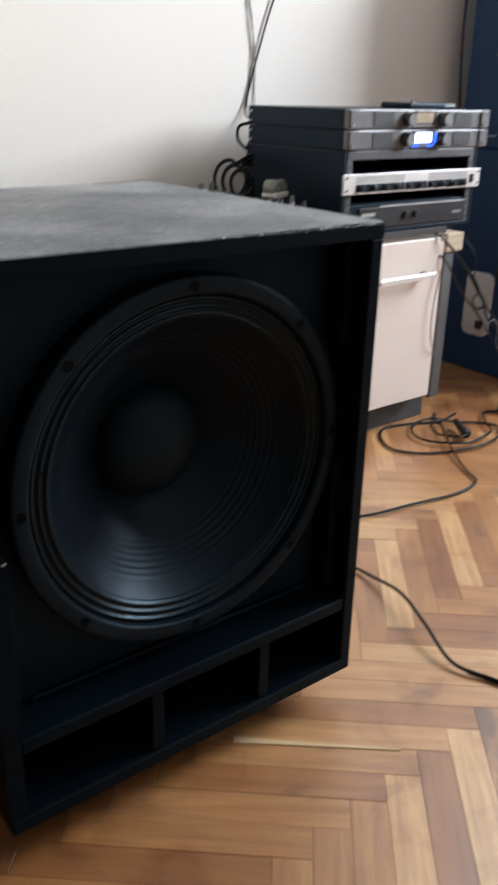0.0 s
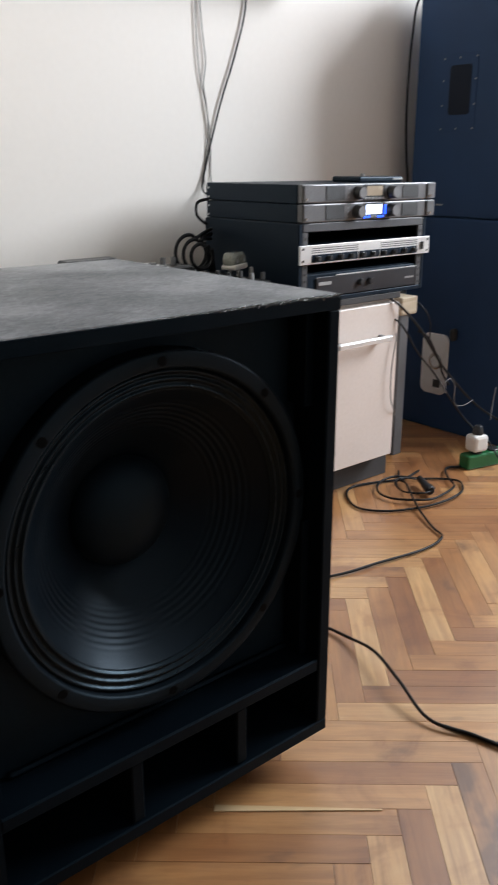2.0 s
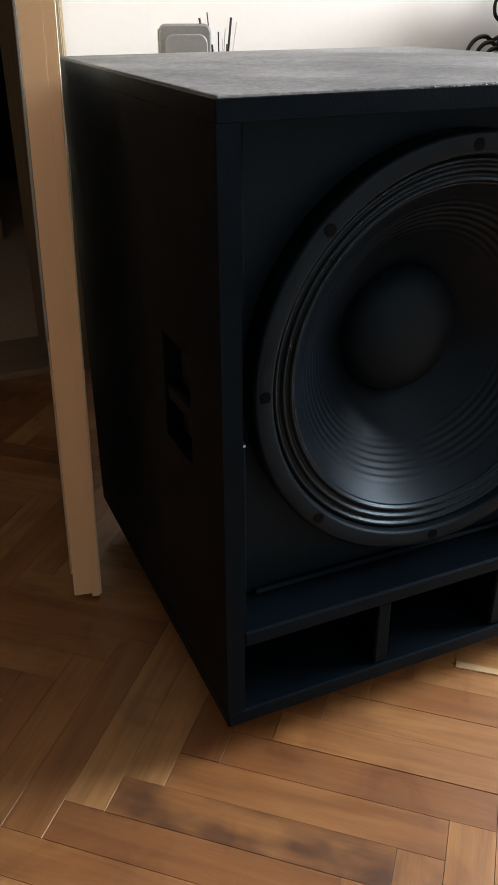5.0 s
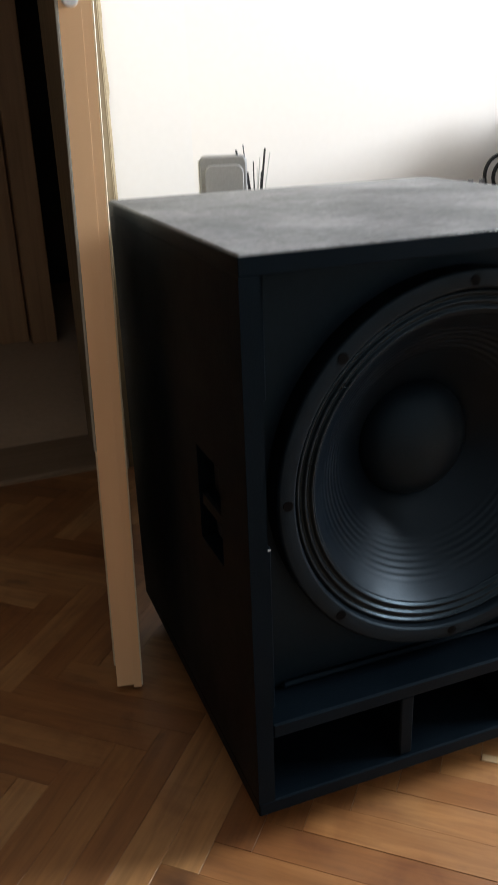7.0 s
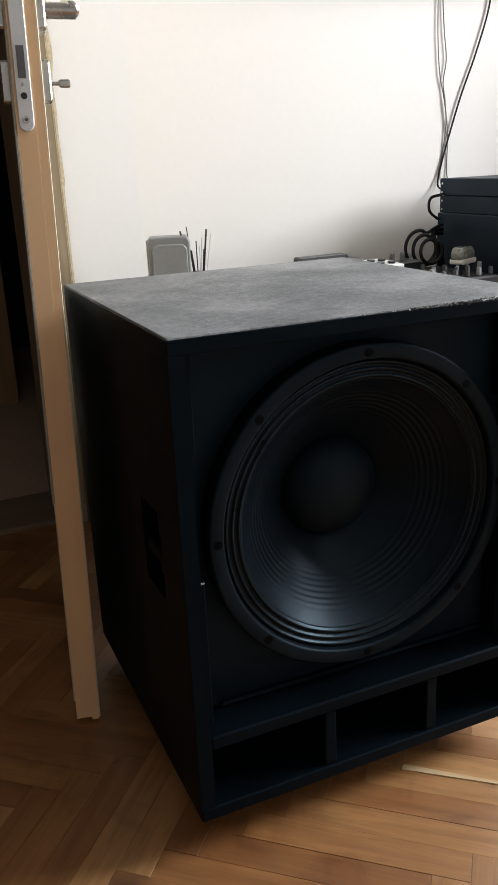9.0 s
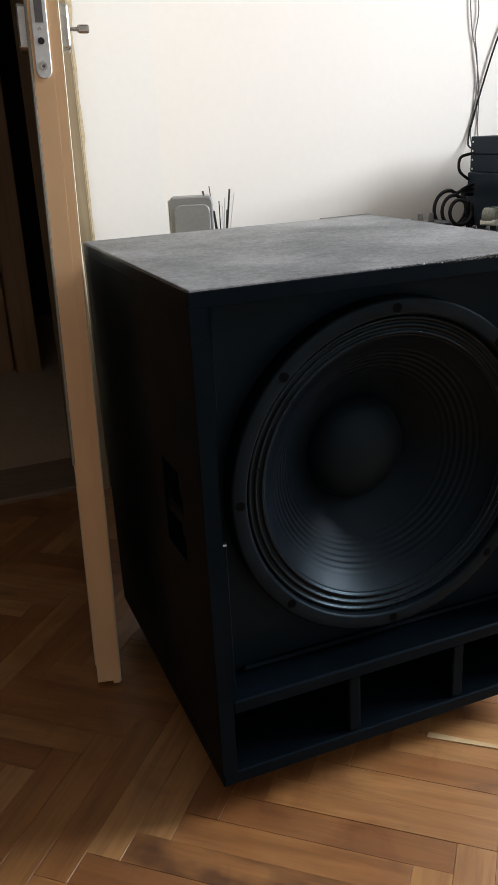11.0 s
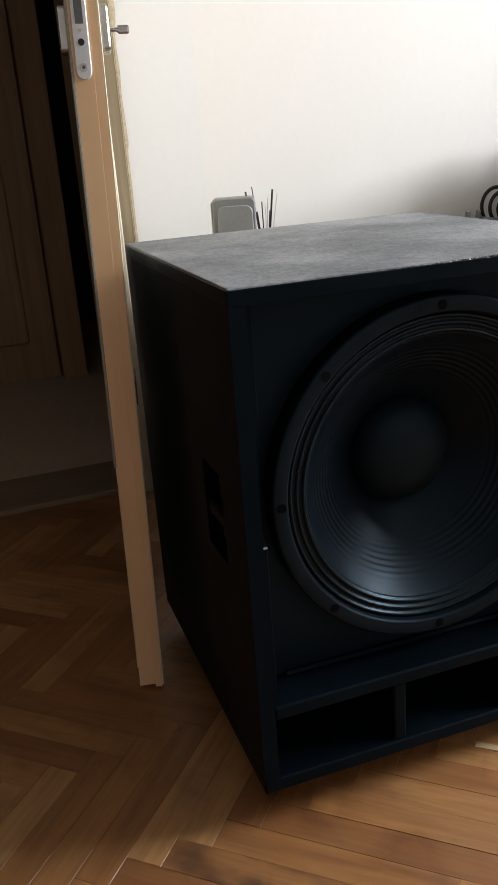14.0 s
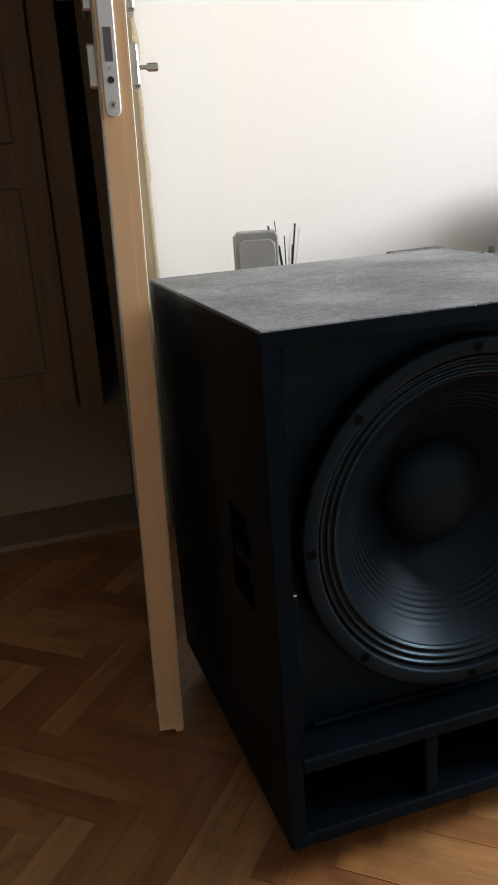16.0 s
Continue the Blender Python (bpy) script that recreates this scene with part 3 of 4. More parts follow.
grip = part("handle_cup", box(T, T + 0.05, 0.075, 0.175, 0.335, 0.475, 0.002), RUBBER, sub, "black hand hole in the side")
part("grip_bar", box(0.003, 0.018, 0.085, 0.165, 0.387, 0.407, 0.003), CAB_PAINT, grip)
part("side_panel", box(W - T, W, 0, D, Z0 + T, Z1 - T, 0.002), CAB_PAINT, sub)
part("back_panel", box(T, W - T, D - T, D, Z0 + T, Z1 - T, 0.001), CAB_PAINT, sub)
part("baffle", plate_hole(T, W - T, 0.181, Z1 - T, 0.062, 0.080, 0.272, 0.434, 0.200), BAFFLE, sub)
part("shelf", box(T, W - T, 0.001, 0.32, 0.160, 0.180, 0.0025), CAB_PAINT, sub, "shelf over the ports with scuffed edge")
for x in (0.188, 0.356):
    part("port_brace", box(x, x + 0.018, 0.004, 0.30, Z0 + T, 0.160, 0.002), CAB_PAINT, sub)
part("port_back", box(T, W - T, 0.325, 0.340, Z0 + T, 0.200, 0), BAFFLE, sub)
for x0, x1 in ((T, T + 0.014), (W - T - 0.014, W - T)):
    part("batten", box(x0, x1, 0.026, 0.062, 0.181, 0.392, 0.0015), CAB_PAINT, sub)
    part("batten", box(x0, x1, 0.026, 0.062, 0.556, Z1 - T - 0.001, 0.0015), CAB_PAINT, sub)
# pale bar painted in for the small glint at the batten's end
part("staple", box(T + 0.002, T + 0.013, 0.0235, 0.0255, 0.389, 0.3912, 0.0004), GREY_PL2, sub, "small pale bar standing for a glint on the batten")
part("bead", box(0.055, W - T - 0.015, 0.052, 0.0618, 0.1805, 0.188, 0.003), CAB_PAINT, sub, "filler bead at the foot of the baffle")
for x, y in ((0.11, 0.11), (W - 0.11, 0.11), (0.11, D - 0.11), (W - 0.11, D - 0.11)):
    part("foot", rod((x, y, 0.0), (x, y, Z0), 0.026, 20, 0.030, bevel=0.003), RUBBER, sub)
woofer(sub, 0.272, 0.030, 0.434, 0.227, 0.098, CONE, FRAME_BLACK, 0.074, 8, 0.031)
# lumpy gloss bead added for glints on the front top edge, thicker towards one end
bead = bmesh.new()
rings = []
for k in range(700):
    x = 0.001 + (W - 0.002) * k / 699
    heavy = min(1.0, max(0.12, (x - 0.10) / 0.30))
    ring = []
    for q in range(9):
        a = radians(-100 + 25 * q)
        lump = noise.noise((x * 330, q * 0.9, 0.0)) + 0.7 * noise.noise((x * 720, q * 1.7, 4.0))
        rr = 0.0010 + heavy * (0.0010 + 0.0014 * lump)
        ring.append(bead.verts.new((x, 0.0022 - max(rr, 0.0004) * math.cos(a) * 1.1, Z1 - 0.0030 + max(rr, 0.0004) * math.sin(a) * 1.4)))
    rings.append(ring)
for a, b in zip(rings, rings[1:]):
    for q in range(8):
        bead.faces.new((a[q], b[q], b[q + 1], a[q + 1]))
bmesh.ops.recalc_face_normals(bead, faces=bead.faces)
part("edge_bead", bead, mat("glint_bead_gloss", worn((0.006, 0.007, 0.009), (0.035, 0.036, 0.039), 160, 700, 0.4, (0.10, 0.24), 0.001, 0.8)), sub, "lumpy glossy bead added for the glints along the front edge")


# ---- white cabinet, rack, amplifiers ----
cab = thing("cabinet", "pinkish-white laminate cabinet with one door and bar handle", "cabinet", pose(1.13, 0.71, 0))
part("body", box(0.0, 0.376, 0.021, 0.40, 0.075, 0.522, 0.002), LAMINATE, cab)
part("worktop", box(-0.002, 0.378, 0.003, 0.40, 0.5225, 0.540, 0.002), PLINTH, cab, "dark cabinet top")
part("plinth", box(0.0, 0.412, 0.050, 0.39, 0.0, 0.074, 0.002), PLINTH, cab, "dark recessed plinth")
cdoor = part("door", box(0.002, 0.371, 0.0, 0.019, 0.082, 0.512, 0.002), LAMINATE, cab)
hb = part("handle", box(0.112, 0.312, -0.034, -0.022, 0.418, 0.434, 0.004, None, 2), SILVER, cdoor, "silvery bar handle")
for x in (0.122, 0.290):
    part("handle_post", box(x, x + 0.012, -0.024, 0.0, 0.420, 0.432, 0.001), PANEL_GREY, hb)
board = link("side_board", box(1.674, 1.712, 0.845, 1.05, 0.0, 0.438, 0.002), PANEL_GREY)
tagged(board, "grey board standing on end beside the cabinet", "board")
block = link("wood_block", box(1.668, 1.740, 0.838, 0.93, 0.438, 0.490, 0.003), BLOCK_WOOD)
tagged(block, "raw wood block lying on the grey board", "wood block")

rack = thing("rack_case", "black rack case with grey rails on the cabinet", "rack case", pose(1.128, 0.712, 0.540))
part("side_panel", box(0.0, 0.012, 0.0, 0.36, 0.0, 0.188, 0.002), GEAR_STEEL, rack)
part("side_panel", box(0.454, 0.466, 0.0, 0.36, 0.0, 0.188, 0.002), GEAR_STEEL, rack)
part("top_panel", box(0.0125, 0.4535, 0.0, 0.36, 0.168, 0.188, 0.002), GEAR_GREY, rack)
part("bottom_panel", box(0.0125, 0.4535, 0.0, 0.36, 0.0, 0.010, 0.001), GEAR_STEEL, rack)
part("back_panel", box(0.0125, 0.4535, 0.34, 0.36, 0.0105, 0.1675, 0.001), GEAR_STEEL, rack)
for x in (0.0125, 0.4355):
    rail = part("rail", box(x, x + 0.018, 0.001, 0.008, 0.0105, 0.1675, 0.001), GEAR_GREY, rack, "grey steel rack rail")
    for i in range(9):
        part("rail_hole", box(x + 0.006, x + 0.012, -0.0004, 0.0005, 0.018 + i * 0.0165, 0.024 + i * 0.0165, 0), RUBBER, rail)

cross = thing("crossover", "silver one-unit crossover with a row of black knobs", "crossover", pose(1.128, 0.708, 0.634))
part("body", box(0.032, 0.434, 0.004, 0.20, 0.001, 0.043, 0.001), GEAR_STEEL, cross)
face = part("front_panel", box(-0.002, 0.476, -0.003, 0.0035, 0.0, 0.0445, 0.001), SILVER, cross)
part("ear_slot", box(0.004, 0.011, -0.0036, -0.003, 0.006, 0.011, 0), RUBBER, face)
part("ear_slot", box(0.004, 0.011, -0.0036, -0.003, 0.034, 0.039, 0), RUBBER, face)
part("ear_slot", box(0.464, 0.471, -0.0036, -0.003, 0.006, 0.011, 0), RUBBER, face)
part("ear_slot", box(0.464, 0.471, -0.0036, -0.003, 0.034, 0.039, 0), RUBBER, face)
for x0, x1 in ((0.036, 0.196), (0.200, 0.276), (0.280, 0.424)):
    part("knob_field", box(x0, x1, -0.0038, -0.003, 0.004, 0.022, 0), GEAR_STEEL, face)
for x0, x1 in ((0.036, 0.196), (0.280, 0.424)):
    for z in (0.026, 0.031, 0.036):
        part("print_line", box(x0, x1, -0.0036, -0.003, z, z + 0.0018, 0), PANEL_GREY, face)
for i in range(10):
    part("knob", rod((0.052 + i * 0.0396, -0.003, 0.013), (0.052 + i * 0.0396, -0.015, 0.013), 0.0066, 14, 0.0056, bevel=0.001), BLACK_PL, face)
part("power_switch", box(0.437, 0.449, -0.0065, -0.003, 0.012, 0.032, 0.001), BLACK_PL, face)

pamp = thing("power_amplifier", "dark two-unit power amplifier low in the rack", "amplifier", pose(1.128, 0.716, 0.5505))
part("body", box(0.032, 0.434, 0.012, 0.30, 0.0, 0.060, 0.001), GEAR_STEEL, pamp)
pf = part("front_panel", box(0.031, 0.435, 0.0, 0.011, 0.0, 0.058, 0.003), GEAR_STEEL, pamp)
part("lower_panel", box(0.060, 0.434, -0.004, -0.0005, 0.002, 0.050, 0.0015), AMP_GREY, pf, "dark grey raised panel")
part("trim_line", box(0.13, 0.434, -0.0045, -0.0005, 0.0503, 0.0525, 0), SILVER, pf, "bright trim line")
part("badge", box(0.068, 0.112, -0.0048, -0.004, 0.030, 0.038, 0), GREY_PL2, pf)
part("badge", box(0.39, 0.425, -0.0048, -0.004, 0.022, 0.027, 0), GREY_PL, pf)
for x in (0.215, 0.250):
    part("knob", rod((x, -0.004, 0.028), (x, -0.015, 0.028), 0.009, 16, 0.008, bevel=0.001), BLACK_PL, pf)


def top_amp(z, lit):
    amp = thing("power_amplifier", "one-unit power amplifier with a lit blue display" if lit else "one-unit power amplifier with an unlit beige display", "amplifier", pose(1.138, 0.727, z), group="amplifiers stacked on the rack")
    part("body", box(0.0, 0.440, 0.004, 0.350, 0.0, 0.043, 0.0015), GEAR_STEEL, amp)
    f = part("front_panel", box(0.0, 0.482, -0.014, 0.0035, 0.001, 0.0432, 0.003, None, 2), GEAR_FRONT, amp)
    for z0 in (0.008, 0.030):
        part("rear_screw", rod((0.0, 0.340, z0), (-0.0012, 0.340, z0), 0.0026, 10), SILVER, amp)
    for x in (0.006, 0.456):
        e = part("ear", box(x - 0.006, x + 0.026, -0.019, -0.0145, 0.002, 0.042, 0.002), GEAR_FRONT, f)
        part("ear_screw", rod((x + 0.002, -0.019, 0.010), (x + 0.002, -0.021, 0.010), 0.0035, 10), STEEL, e)
    for x in (0.076, 0.352):
        part("vent", box(x, x + 0.064, -0.0155, -0.014, 0.006, 0.038, 0.001), MESH_DARK, f, "dark vent mesh")
    part("display_bezel", box(0.206, 0.284, -0.0155, -0.014, 0.003, 0.041, 0.001), BLACK_PL, f)
    d = part("display", box(0.216, 0.274, -0.0163, -0.0155, 0.014, 0.037, 0), LCD_BLUE if lit else BEIGE_LCD, f, "pale blue lit display" if lit else "unlit beige display")
    for i in range(6):
        part("button", box(0.208 + i * 0.0128, 0.217 + i * 0.0128, -0.0175, -0.0155, 0.005, 0.0105, 0.0006), LED_BLUE if lit and i in (0, 1, 4, 5) else GREY_PL, f)
    if lit:
        part("indicator", box(0.285, 0.291, -0.0158, -0.014, 0.012, 0.036, 0), LED_BLUE, f)
    for x in (0.184, 0.308):
        k = part("knob", rod((x, -0.014, 0.022), (x, -0.034, 0.022), 0.0165, 24, 0.0145, bevel=0.002), BLACK_PL, f)
        part("knob_cap", rod((x, -0.034, 0.022), (x, -0.0345, 0.022), 0.0130, 20), KNOB_GREY, k, "grey knob face")
    for i in range(3):
        part("led", box(0.152, 0.156, -0.0148, -0.014, 0.010 + i * 0.010, 0.014 + i * 0.010, 0), GREY_PL, f)
    return amp


top_amp(0.7285, True)
top_amp(0.7725, False)
part_router = thing("media_box", "small flat black box lying on the amplifiers", "media box", pose(1.425, 0.80, 0.8160, 0, 0, -4))
part("body", box(0.0, 0.155, 0.0, 0.11, 0.0, 0.014, 0.004, None, 2), GEAR_STEEL, part_router)
part("trim", box(0.118, 0.1565, -0.001, 0.02, 0.005, 0.010, 0.001), GREY_PL2, part_router)
part("knob", rod((0.055, 0.05, 0.014), (0.055, 0.05, 0.021), 0.006, 12), GREY_PL2, part_router)


# ---- sideboard behind the speaker with desk gear ----
sb = thing("sideboard", "low dark sideboard behind the speaker", "sideboard", pose(0.22, 0.70, 0))
part("body", box(0.0, 0.90, 0.0, 0.48, 0.06, 0.522, 0.002), PANEL_GREY, sb)
# unseen block added to stop light through the gap behind the speaker
part("drawer_block", box(0.0, 0.80, -0.150, -0.0005, 0.06, 0.530, 0.002), PANEL_GREY, sb)
part("worktop", box(-0.004, 0.902, -0.006, 0.485, 0.5225, 0.540, 0.002), PLINTH, sb)
part("plinth", box(0.02, 0.88, 0.03, 0.46, 0.0, 0.059, 0.002), PLINTH, sb)

play = thing("disc_player", "dark tabletop player with white panels on the sideboard", "player", pose(0.668, 0.79, 0.536, 0, 0, 3))
part("body", turn_bm(box(0.0, 0.190, 0.0, 0.26, 0.0, 0.090, 0.004), pose(0, 0, 0, 3, 0, 0)), BLACK_PL, play)
for x0, x1, y0, y1 in ((0.022, 0.100, 0.08, 0.18), (0.115, 0.185, 0.02, 0.12)):
    pn = part("panel", turn_bm(box(x0, x1, y0, y1, 0.0905, 0.102, 0.002), pose(0, 0, 0, 3, 0, 0)), WHITE_PL, play, "white panel with dark buttons")
    for i in range(2):
        for j in range(2):
            bx, by = x0 + (x1 - x0) * (0.28 + 0.44 * i), y0 + 0.025 + 0.04 * j
            part("button", turn_bm(rod((bx, by, 0.102), (bx, by, 0.107), 0.0095, 14), pose(0, 0, 0, 3, 0, 0)), BLACK_PL, pn)
part("rear_ridge", turn_bm(box(0.01, 0.15, 0.20, 0.24, 0.090, 0.104, 0.004), pose(0, 0, 0, 3, 0, 0)), BLACK_PL, play)

mix = thing("mixer", "small black mixing desk with grey knobs on the sideboard", "mixer", pose(0.866, 0.735, 0.540))
part("body", box(0.0, 0.200, 0.0, 0.24, 0.0, 0.062, 0.004), BLACK_PL, mix)
part("meter_bridge", box(0.02, 0.10, 0.17, 0.235, 0.0625, 0.090, 0.004), BLACK_PL, mix)
for i in range(6):
    for j in range(4):
        h = 0.018 if (i + j) % 3 else 0.026
        kx, ky = 0.022 + i * 0.034, 0.025 + j * 0.042
        if (j == 3 and i < 3) or (i > 2 and j in (2, 3)):
            continue
        k = part("knob", rod((kx, ky, 0.062), (kx, ky, 0.062 + h), 0.0062, 12, 0.005, bevel=0.001), PLINTH if (i * 3 + j) % 4 else GREY_PL, mix)
for i in range(2):
    part("plug", rod((0.03 + i * 0.03, 0.20, 0.090), (0.03 + i * 0.03, 0.20, 0.110), 0.007, 12, 0.006, bevel=0.001), PANEL_GREY, mix, "dark grey plug")

gad = thing("plastic_gadget", "cloudy white plastic gadget on two legs on the mixer", "gadget", pose(1.036, 0.84, 0.6022, 0, 0, 25))
part("head", turn_bm(rounded_plate(0.070, 0.038, 0.030, 0.0165, 0.006), pose(0, 0.012, 0.040)), GREY_GREEN, gad)
part("rim", turn_bm(rounded_plate(0.070, 0.013, 0.036, 0.006, 0.002), pose(0, 0.015, 0.026)), CREAM_PL, gad, "cream lower rim")
for x in (-0.018, 0.02):
    part("button", rod((x, -0.0175, 0.041), (x, -0.0195, 0.041), 0.0045, 12), GREY_PL, gad)
for x in (-0.022, 0.026):
    part("leg", rod((x, 0.0, 0.0), (x, 0.0, 0.026), 0.004, 10), CREAM_PL, gad)

cad = thing("desk_caddy", "grey plastic caddy with a rounded rim behind the speaker", "caddy", pose(0.343, 1.012, 0.540, 0, 0, -19))
part("shell", turn_bm(rounded_plate(0.098, 0.186, 0.05, 0.012, 0.003), pose(0, 0.05, 0.093)), GREY_PL, cad)
part("face", turn_bm(rounded_plate(0.080, 0.160, 0.003, 0.016, 0.0015), pose(0.002, 0.0, 0.089)), CADDY_FACE, cad, "slightly paler inset face")
part("edge", box(-0.052, -0.0495, 0.004, 0.046, 0.004, 0.178, 0.001), WHITE_PL, cad, "white side sheet")
rods = thing("rod_cup", "cup of thin black and pale rods beside the caddy", "rods", pose(0.416, 1.02, 0.540))
part("cup", lathe([(0, 0.002), (0.020, 0.002), (0.022, 0.0), (0.024, 0.10), (0.022, 0.10), (0.020, 0.006), (0, 0.006)], 20), BLACK_PL, rods).matrix_basis = pose(0, 0, 0, 90)
rng = random.Random(3)
for i, (dx, top, m) in enumerate(((-0.040, 0.196, BLACK_PL), (-0.024, 0.205, BLACK_PL), (-0.006, 0.172, BLACK_PL), (-0.014, 0.150, BLACK_PL), (0.004, 0.160, CREAM_PL), (0.012, 0.178, CREAM_PL), (0.024, 0.196, BLACK_PL), (0.033, 0.188, CREAM_PL), (0.018, 0.150, BLACK_PL), (-0.030, 0.150, WHITE_PL))):
    part("rod", rod((dx * 0.15, rng.uniform(-0.008, 0.008), 0.008), (dx, rng.uniform(-0.01, 0.01), top), 0.0013 if i % 3 else 0.0024, 6), m, rods)


# ---- loudspeaker tower ----
low = thing("bass_cabinet", "tall dark blue-black bass cabinet on the floor", "loudspeaker", pose(2.0, 0.602, 0))
part("body", box(0.0, 0.46, 0.02, 0.498, 0.0, 0.700, 0.006, None, 2), TOWER_FLARED, low)
# darker copy keeps the window-lit front from standing out
part("front", box(0.004, 0.456, 0.0, 0.0195, 0.012, 0.690, 0.004), TOWER_SHADED, low)
cp = part("connector_plate", turn_bm(rounded_plate(0.105, 0.205, 0.006, 0.026, 0.002), pose(-0.0005, 0.353, 0.225, 0, 0, -90)), SILVER, low, "pale metal connector plate with rounded corners")
part("dish", turn_bm(lathe([(0, -0.004), (0.018, -0.006), (0.026, -0.009), (0.028, -0.0065)], 24), pose(-0.0005, 0.348, 0.235, 0, 0, -90)), STEEL, cp)
part("socket", box(-0.012, -0.006, 0.323, 0.349, 0.148, 0.174, 0.001), BLACK_PL, cp)
part("knob", box(-0.025, 0.0, 0.268, 0.288, 0.315, 0.355, 0.006), RUBBER, low)

up = thing("loudspeaker", "dark blue-black loudspeaker with horn and woofer on the bass cabinet", "loudspeaker", pose(2.0, 0.735, 0.702))
part("side_panel", box(0.0, 0.018, 0.0, 0.368, 0.0, 0.690, 0.004), TOWER_FLARED, up)
part("side_panel", box(0.442, 0.460, 0.0, 0.368, 0.0, 0.690, 0.004), TOWER_FLARED, up)
part("top_panel", box(0.0185, 0.4415, 0.0, 0.368, 0.672, 0.690, 0.003), TOWER_FLARED, up)
part("bottom_panel", box(0.0185, 0.4415, 0.0, 0.368, 0.0, 0.032, 0.003), TOWER_FLARED, up)
part("back_panel", box(0.0185, 0.4415, 0.345, 0.368, 0.0325, 0.6715, 0.002), TOWER_FLARED, up)
part("front_strip", box(-0.001, 0.018, -0.004, -0.0002, 0.0, 0.692, 0.001), TOWER_FRONT, up, "grey edge strip")
part("front_strip", box(0.0185, 0.4415, -0.004, -0.0002, 0.018, 0.032, 0.001), TOWER_FRONT, up)
part("baffle", plate_hole(0.0185, 0.4415, 0.0325, 0.515, 0.030, 0.046, 0.226, 0.283, 0.168), TOWER_BAFFLE, up, "dark blue-grey baffle")
part("rail", box(0.0185, 0.4415, 0.004, 0.046, 0.5152, 0.535, 0.002), TOWER_FRONT, up)
horn = bmesh.new()
rings = []
for y, w, h in ((0.006, 0.205, 0.056), (0.03, 0.16, 0.048), (0.07, 0.10, 0.036), (0.12, 0.04, 0.026)):
    rings.append([horn.verts.new((0.23 + sx * w, y, 0.604 + sz * h)) for sx, sz in ((-1, -1), (1, -1), (1, 1), (-1, 1))])
for a, b in zip(rings, rings[1:]):
    for k in range(4):
        horn.faces.new((a[k], a[(k + 1) % 4], b[(k + 1) % 4], b[k]))
horn.faces.new(rings[-1])
part("horn", horn, GEAR_STEEL, up, "dark flared horn")
part("rail", box(0.0185, 0.4415, 0.004, 0.046, 0.652, 0.6715, 0.002), TOWER_FRONT, up)
woofer(up, 0.226, 0.006, 0.283, 0.198, 0.080, CONE_GREY, TOWER_FRONT, 0.075, 8, 0.022, True)
hp = part("handle_plate", turn_bm(rounded_plate(0.130, 0.222, 0.0012, 0.006, 0.0006), pose(-0.0002, 0.205, 0.362, 0, 0, -90)), TOWER_FLARED, up, "flush side plate")
# flat plate; the shade of the recess is put into its colour
part("recess", turn_bm(rounded_plate(0.078, 0.140, 0.0012, 0.010, 0.0005), pose(-0.0015, 0.200, 0.372, 0, 0, -90)), TOWER_SHADED, hp, "flat plate painted in the dark tone of a recess")
for y, z in [(0.145, zz) for zz in (0.262, 0.33, 0.40, 0.462)] + [(0.262, zz) for zz in (0.262, 0.33, 0.40, 0.462)] + [(0.205, 0.262), (0.205, 0.462)]:
    part("screw", rod((-0.0012, y, z), (-0.0035, y, z), 0.0028, 8), GREY_PL, hp)
part("name_tag", box(-0.0012, 0.0, 0.235, 0.262, 0.034, 0.039, 0), GREY_PL2, up)


# ---- wall television and its cables ----
tv = thing("television", "thin black television on the wall", "television", pose(0.66, 1.10, 1.327))
part("body", box(0.0, 0.895, 0.01, 0.055, 0.0, 0.52, 0.006, None, 2), BLACK_PL, tv)
part("screen", box(0.012, 0.883, 0.006, 0.0098, 0.02, 0.508, 0.001), SPOT_GLASS, tv)
part("bottom_trim", box(0.0, 0.895, 0.0085, 0.030, -0.004, -0.0002, 0.001), GREY_PL, tv)
part("bracket", box(0.30, 0.60, 0.0555, 0.0995, 0.15, 0.40, 0.002), PANEL_GREY, tv)


def cable(points, r, label, material=None, name="cable"):
    return tagged(link(name, tube(points, r), material or CABLE), label, "cable")


cable([(1.376, 1.193, 1.36), (1.373, 1.193, 1.31), (1.364, 1.193, 1.239), (1.326, 1.193, 1.129), (1.275, 1.193, 1.005), (1.216, 1.193, 0.818), (1.208, 1.16, 0.78), (1.21, 1.08, 0.76)], 0.0026, "black cable hanging down the wall to the amplifiers")
cable([(1.197, 1.195, 1.40), (1.200, 1.195, 1.288), (1.203, 1.195, 1.176), (1.212, 1.195, 1.085), (1.230, 1.195, 1.015), (1.244, 1.195, 0.93), (1.246, 1.195, 0.818), (1.25, 1.16, 0.77), (1.25, 1.08, 0.755)], 0.0016, "thin grey cable hanging on the wall", CABLE_GREY)
cable([(1.211, 1.195, 1.40), (1.214, 1.195, 1.29), (1.223, 1.195, 1.19), (1.232, 1.195, 1.121), (1.224, 1.195, 1.062), (1.230, 1.192, 1.015), (1.237, 1.195, 0.942), (1.222, 1.195, 0.818), (1.225, 1.16, 0.77), (1.23, 1.08, 0.755)], 0.0016, "thin grey cable hanging on the wall", CABLE_GREY)
cable([(2.10, 1.10, 1.397), (2.066, 1.11, 1.397), (2.012, 1.125, 1.34), (1.994, 1.125, 1.25), (1.986, 1.125, 1.162), (1.984, 1.125, 1.03), (1.992, 1.125, 0.92), (2.01, 1.125, 0.80)], 0.0038, "black cable hanging behind the loudspeaker")
